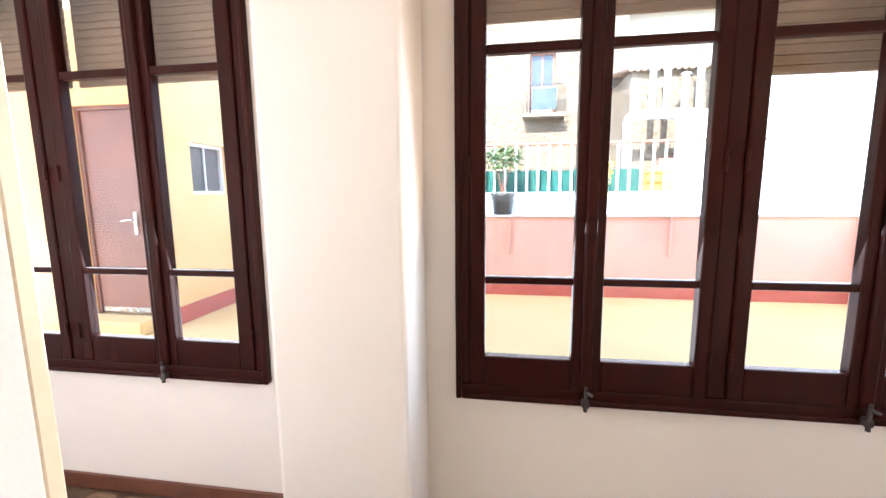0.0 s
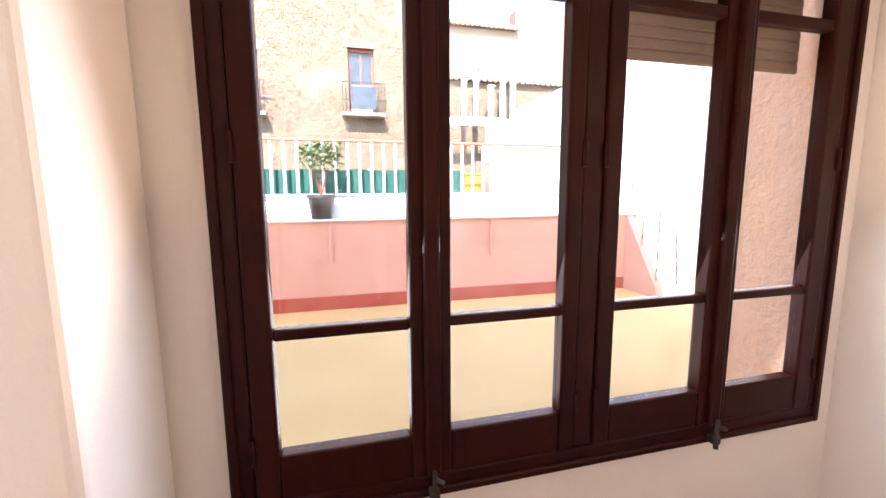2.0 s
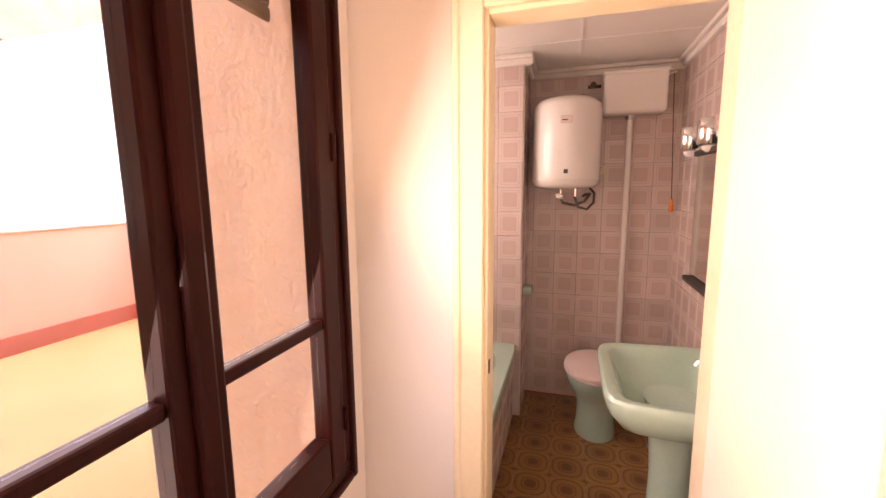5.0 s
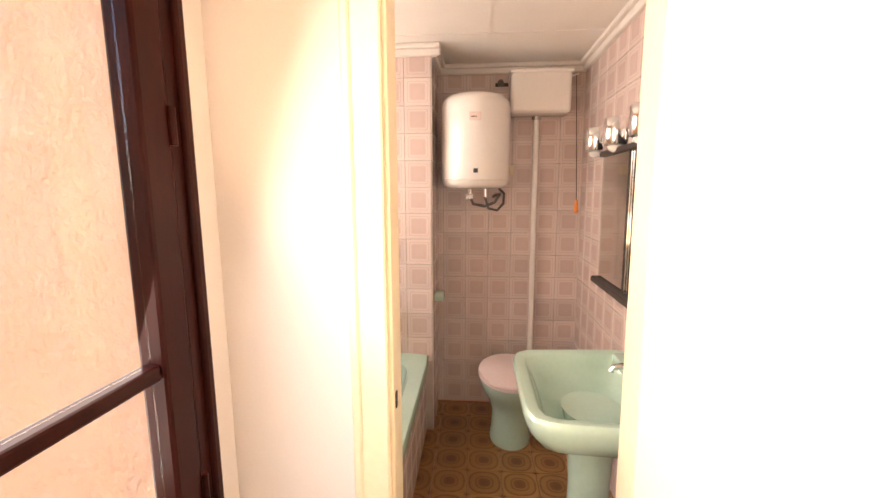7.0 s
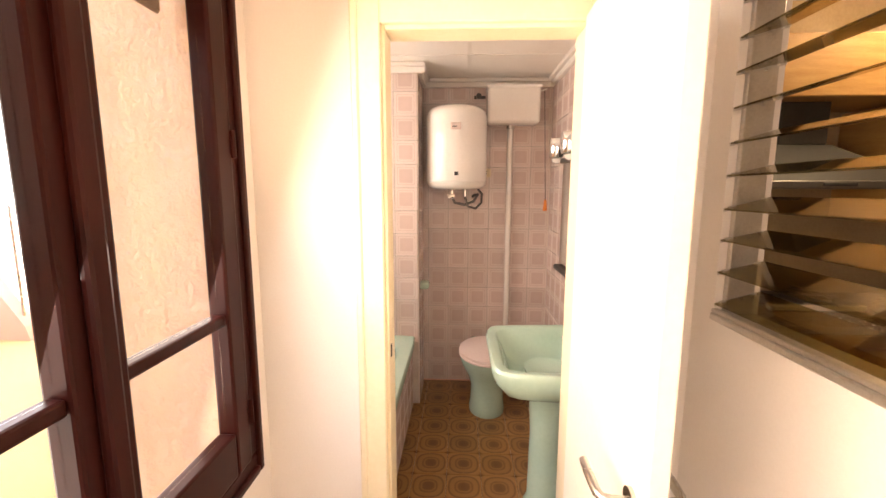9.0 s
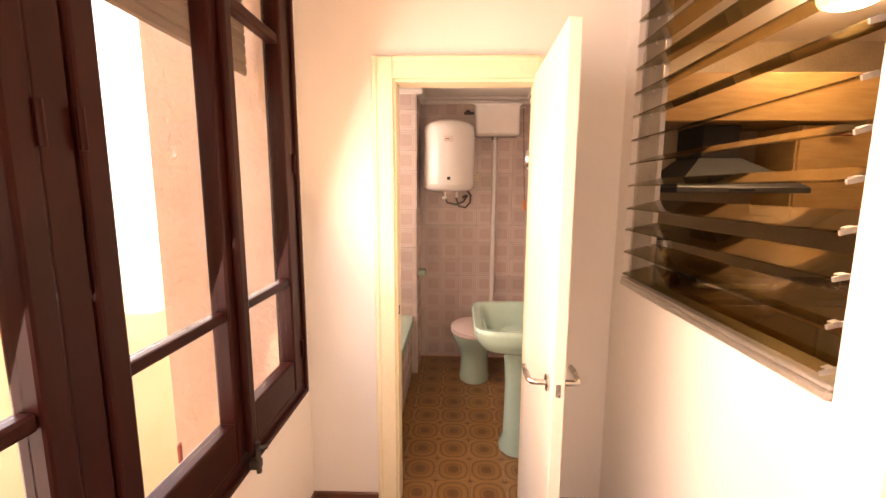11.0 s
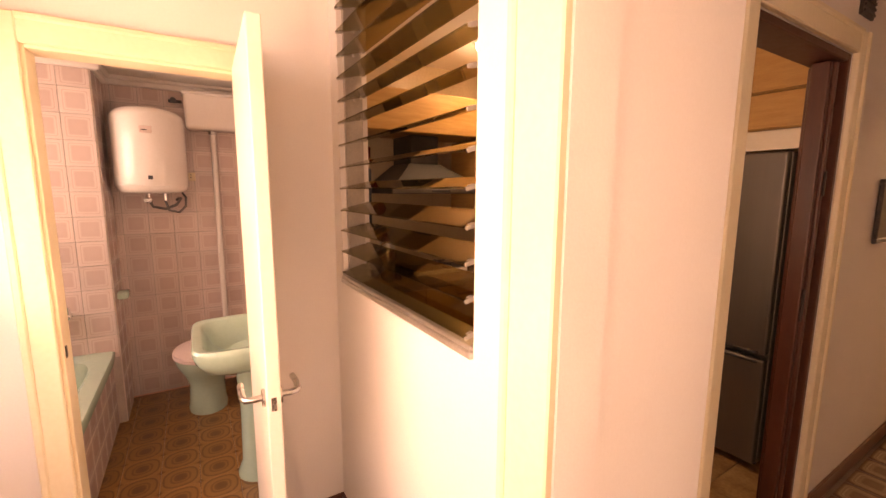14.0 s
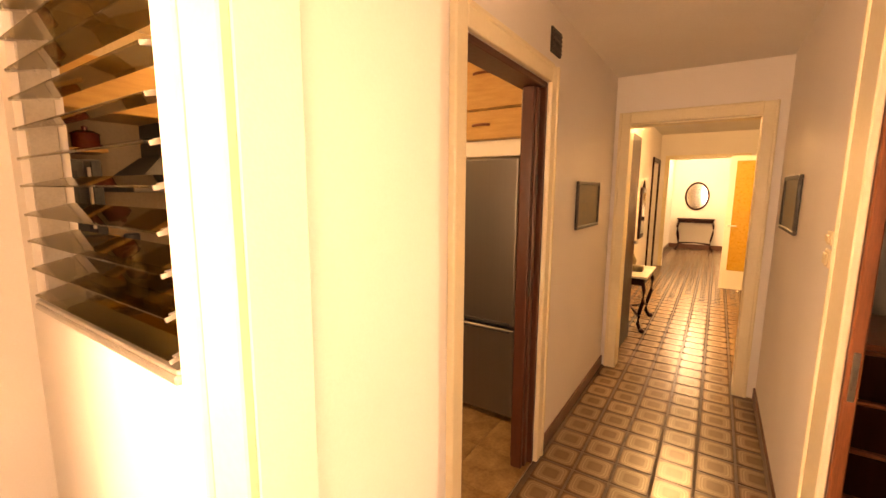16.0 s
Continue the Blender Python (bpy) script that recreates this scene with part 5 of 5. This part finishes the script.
part("hook", rod(B(), (-0.80, PY - 0.06, 1.84), (-0.80, PY + 0.35, 2.16), 0.004), white_metal, sp)
bn = thing("planter_box", "orange planter boxes on the neighbouring terrace", "planter", (2.2, PY + 1.0, 1.3))
part("box", box(B(), 2.05, PY + 0.9, 1.30, 2.35, PY + 1.2, 1.78, 0.02, 2), orange_plastic, bn)
part("rim", box(B(), 2.03, PY + 0.88, 1.75, 2.37, PY + 1.22, 1.79, 0.008), orange_plastic, bn)
shell("neighbour_terrace", box(B(), -8, PY + 0.6, -6, 6, PY + 4, 1.30), white_paint, "white neighbouring flat roof", "roof")
whole("wall_cloth", box(B(), 2.36, PY + 1.3, 1.30, 2.60, PY + 1.36, 2.0, 0.02, 2), red_skirt, "red cloth hung behind the railing", "cloth")

# ---- outbuilding beside the terrace, with the brown door ----
OY, OX = 3.8, -3.62
shell("outbuilding_wall_south", pierced(B(), "x", -9, OX, TZ, 3.7, OY, OY + 0.2, [(-4.50, -3.80, 0.2, 2.42)]), yellow_stucco, "yellow stucco wall with a brown door")
shell("outbuilding_wall_east", pierced(B(), "y", OY + 0.2, PY + 0.4, TZ, 3.7, OX - 0.2, OX, [(4.35, 4.95, 1.5, 2.1)]), yellow_stucco, "yellow stucco wall with a small dark window")
bd = thing("door_5", "closed brown painted metal door in the yellow wall", "door", (-4.15, OY, 0.2), kind="structure")
part("frame", pierced(B(), "x", -4.50, -3.80, 0.2, 2.42, OY + 0.03, OY + 0.12, [(-4.46, -3.84, 0.2, 2.38)]), brown_door, bd)
lf = part("leaf", box(B(), -4.455, OY + 0.05, 0.21, -3.845, OY + 0.09, 2.375, 0.004), brown_door, bd)
part("kick_plate", box(B(), -4.44, OY + 0.044, 0.22, -3.86, OY + 0.05, 0.27), steel, lf)
part("handle_plate", box(B(), -3.935, OY + 0.035, 1.08, -3.895, OY + 0.05, 1.32, 0.004), steel, lf)
part("lever", tube(B(), [(-3.915, OY + 0.04, 1.24), (-3.915, OY - 0.01, 1.24), (-3.95, OY - 0.02, 1.24), (-4.03, OY - 0.02, 1.225)], 0.009), steel, lf, smooth=True)
whole("door_step", box(B(), -4.6, OY - 0.25, TZ, -3.7, OY + 0.05, 0.2, 0.01), terrace_mat, "low terracotta step below the brown door", "step")
wn = thing("window_3", "small dark window in the yellow wall", "window", (OX, 4.65, 1.5), kind="structure")
part("frame", pierced(B(), "y", 4.35, 4.95, 1.5, 2.1, OX - 0.12, OX - 0.04, [(4.39, 4.91, 1.54, 2.06)]), white_metal, wn)
part("pane", box(B(), OX - 0.09, 4.39, 1.54, OX - 0.08, 4.91, 2.06), dark_opening, wn)
part("glazing_bar", box(B(), OX - 0.10, 4.64, 1.54, OX - 0.06, 4.66, 2.06), white_metal, wn)
shell("skirting_outbuilding", box(B(), OX, OY + 0.002, TZ, OX + 0.02, PY, 0.25, 0.004), red_skirt, "red painted skirting", "skirting")

# ---- old stone house across the yards ----
SY = 16.0
hs = thing("stone_house", "old rubble stone house with balconies and weathered roof", "house", (0, SY, -6))
holes = [(0.75, 1.65, 4.30, 6.50), (-3.0, -2.15, 4.20, 6.20), (-6.4, -5.6, 4.3, 6.3)]
part("wall", pierced(B(), "x", -14, 4.1, -6, 11.5, SY, SY + 0.6, holes), stone, hs, "rubble stone wall with patched render")
part("wing_wall", pierced(B(), "x", 4.1, 7.3, -6, 7.65, SY + 0.3, SY + 0.9, []), render_mat, hs, "weathered rendered wing")
part("brick_wing", pierced(B(), "x", 7.3, 12, -6, 8.6, SY + 0.6, SY + 1.2, []), brick_red, hs, "red brick wing")
part("main_roof", box(B(), -14.3, SY - 0.5, 11.5, 4.4, SY + 6, 11.8), roof_tile_mat, hs)
for h0, h1, b0, b1 in holes:
    w = part("window", pierced(B(), "x", h0, h1, b0, b1, SY + 0.2, SY + 0.3, [(h0 + 0.08, (h0 + h1) / 2 - 0.03, b0 + 0.1, b1 - 0.1), ((h0 + h1) / 2 + 0.03, h1 - 0.08, b0 + 0.1, b1 - 0.1)]), brown_door, hs, "weathered brown window frame")
    part("pane", box(B(), h0 + 0.08, SY + 0.24, b0 + 1.0, h1 - 0.08, SY + 0.25, b1 - 0.1), dark_opening, w)
    part("lower_panel", box(B(), h0 + 0.08, SY + 0.23, b0 + 0.1, h1 - 0.08, SY + 0.26, b0 + 1.0), white_metal, w)
    part("lintel", box(B(), h0 - 0.15, SY - 0.02, b1, h1 + 0.15, SY + 0.1, b1 + 0.2), brick_red, w)
for x0, x1, z in ((0.50, 1.95, 4.25), (-3.2, -1.95, 4.15)):
    bl = part("balcony", box(B(), x0, SY - 0.5, z - 0.12, x1, SY, z, 0.01), render_mat, hs, "narrow stone balcony")
    part("rail", box(B(), x0, SY - 0.5, z + 0.97, x1, SY - 0.46, z + 1.0), black_iron, bl)
    bm = B()
    nb = int((x1 - x0) / 0.11)
    for i in range(nb + 1):
        rod(bm, (x0 + i * 0.11 + 0.02, SY - 0.48, z), (x0 + i * 0.11 + 0.02, SY - 0.48, z + 0.98), 0.012, seg=5)
    part("balusters", bm, black_iron, bl)
    part("cloth", box(B(), x0 + 0.3, SY - 0.52, z + 0.1, x1 - 0.3, SY - 0.505, z + 0.85, 0.004), dark_opening, bl, "grey sheet hung on the balcony")
bm = B()
for i in range(17):
    xx = 4.18 + i * 0.19
    rod(bm, (xx, SY + 0.0, 7.70), (xx, SY + 2.5, 8.3), 0.096, seg=8)
part("wing_roof_tiles", bm, roof_tile_mat, hs, "curved clay roof tiles")
lr = thing("lean_to", "weathered lean-to with tiled roof and flues below the stone house", "shed", (6.5, 14, -6))
part("wall", box(B(), 3.6, 13.6, -6, 8.6, 15.99, 5.0), stone, lr)
bm = B()
for i in range(28):
    rod(bm, (3.55 + i * 0.185, 13.4, 5.05), (3.55 + i * 0.185, 15.9, 5.5), 0.096, seg=8)
part("roof_tiles", bm, roof_tile_mat, lr, "curved clay roof tiles")
for x, z0, z1 in ((4.0, 3.5, 4.85), (4.38, 3.5, 5.08), (4.86, 3.5, 4.62), (5.24, 3.5, 5.18), (5.58, 3.5, 5.34)):
    fl = thing("flue_pipe", "pale metal flue pipe with a cap", "flue pipe", (x, 12.9, z0), group="flue pipes")
    part("pipe", rod(B(), (x, 12.9, z0), (x, 12.9, z1), 0.09, seg=14), zinc, fl, smooth=True)
    part("cap", lathe(B(), [(0.14, z1 + 0.05), (0.12, z1 + 0.09), (0.02, z1 + 0.13)], x, 12.9, 14), zinc, fl, smooth=True)
    part("collar", rod(B(), (x, 12.9, z1 - 0.02), (x, 12.9, z1 + 0.06), 0.05, seg=10), zinc, fl)
part("duct", tube(B(), [(3.3, 12.6, 1.0), (3.3, 12.6, 3.36), (3.34, 12.6, 3.48), (3.46, 12.6, 3.56), (3.6, 12.6, 3.58), (5.2, 12.6, 3.58)], 0.13, 12), white_metal, lr, "white bent ventilation duct", True)
shell("white_wall_yard", box(B(), 4.5, 11.6, -6, 12, 12.4, 3.5), white_paint, "white wall of a lower building", "building")
shell("backdrop", box(B(), -60, 80, -6, 60, 80.5, 3), ground_mat, "distant low hills", "backdrop")

# ---- tiles: floors and walls, piece by piece ----


def tile_mesh(name, sx, sy, mat, gap=0.003, hgt=0.012):
    return mesh_of(name, box(B(), -sx / 2 + gap / 2, -sy / 2 + gap / 2, 0, sx / 2 - gap / 2, sy / 2 - gap / 2, hgt, 0.0015), mat)


def lay(me, parent, places):
    for mtx in places:
        o = new("tile", me)
        o.parent = parent
        o.matrix_parent_inverse = parent.matrix_world.inverted()
        o.matrix_basis = mtx


rng = random.Random(7)


def jitter(mtx):
    return mtx @ pose(0, 0, rng.uniform(-0.0006, 0.0004), rng.uniform(-0.15, 0.15), rng.uniform(-0.15, 0.15), rng.uniform(-0.2, 0.2))


FT = 0.187
floor_ob = bpy.data.objects["floor"]
ht = mesh_of("tile", box(B(), -FT / 2 + 0.007, -FT / 2 + 0.007, 0, FT / 2 - 0.007, FT / 2 - 0.007, 0.003, 0.001), hall_tile)
near = []
for i in range(-4, 4):
    for j in range(20):
        x, y = 0.156 + FT * (i + 0.5), -1.832 - 6 * FT + FT * (j + 0.5)
        if CX0 - 0.07 < x < CX1 + 0.03 and y < 0.8:
            near.append(jitter(pose(x, y, -0.003)))
for i in range(-12, 9):
    for j in range(4):
        near.append(jitter(pose(0.2495 + FT * i, 0.98 + FT * j, -0.003)))
lay(ht, floor_ob, near)
# the far corridor's tiles, on the same grid
lay(ht, floor_ob, [jitter(pose(0.156 + FT * (i + 0.5), -1.832 - FT * (j + 0.5), -0.003)) for i in range(-5, 5) for j in range(6, 55) if j < 38 or -4 < i < 4])
bath_floor = bpy.data.objects["floor_bath"]
BT_ = 0.18
bt = tile_mesh("tile", BT_, BT_, bath_floor_tile, 0.002)
lay(bt, bath_floor, [jitter(pose(1.92 + BT_ * (i + 0.5), BY0 + BT_ * (j + 0.5), -0.012)) for i in range(10) for j in range(6)])

wt = tile_mesh("tile", 0.15, 0.15, wall_tile, 0.003, 0.006)
turn_x = Matrix.Rotation(radians(-90), 4, "Y")
back = bpy.data.objects["wall_bath_back"]
lay(wt, back, [Matrix.Translation((BX1, BY0 + 0.075 + 0.15 * i, 0.075 + 0.15 * j)) @ turn_x for i in range(7) for j in range(15) if BY0 + 0.15 * (i + 1) < 1.45])
side = bpy.data.objects["wall_bath_side"]
turn_y = Matrix.Rotation(radians(-90), 4, "X")
lay(wt, side, [Matrix.Translation((BX1 - 0.075 - 0.15 * i, BY0, 0.075 + 0.15 * j)) @ turn_y for i in range(11) for j in range(15)])
pier = bpy.data.objects["pillar_bath"]
lay(wt, pier, [Matrix.Translation((3.36, 1.375 + 0.15 * i, 0.075 + 0.15 * j)) @ turn_x for i in range(5) for j in range(3, 15)])
turn_p = Matrix.Rotation(radians(90), 4, "X")
lay(wt, pier, [Matrix.Translation((3.435 + 0.15 * i, 1.30, 0.075 + 0.15 * j)) @ turn_p for i in range(2) for j in range(15)])
lay(wt, tub_front, [Matrix.Translation((3.28 - 0.15 * i, 1.345, 0.075 + 0.15 * j)) @ turn_p for i in range(8) for j in range(3)])

kf = bpy.data.objects["floor_kitchen"]
kt = tile_mesh("tile", 0.33, 0.33, kitchen_tile, 0.004)
lay(kt, kf, [jitter(pose(0.745 + 0.33 * (i + 0.5), KY0 + 0.33 * (j + 0.5), -0.012)) for i in range(5) for j in range(7)])
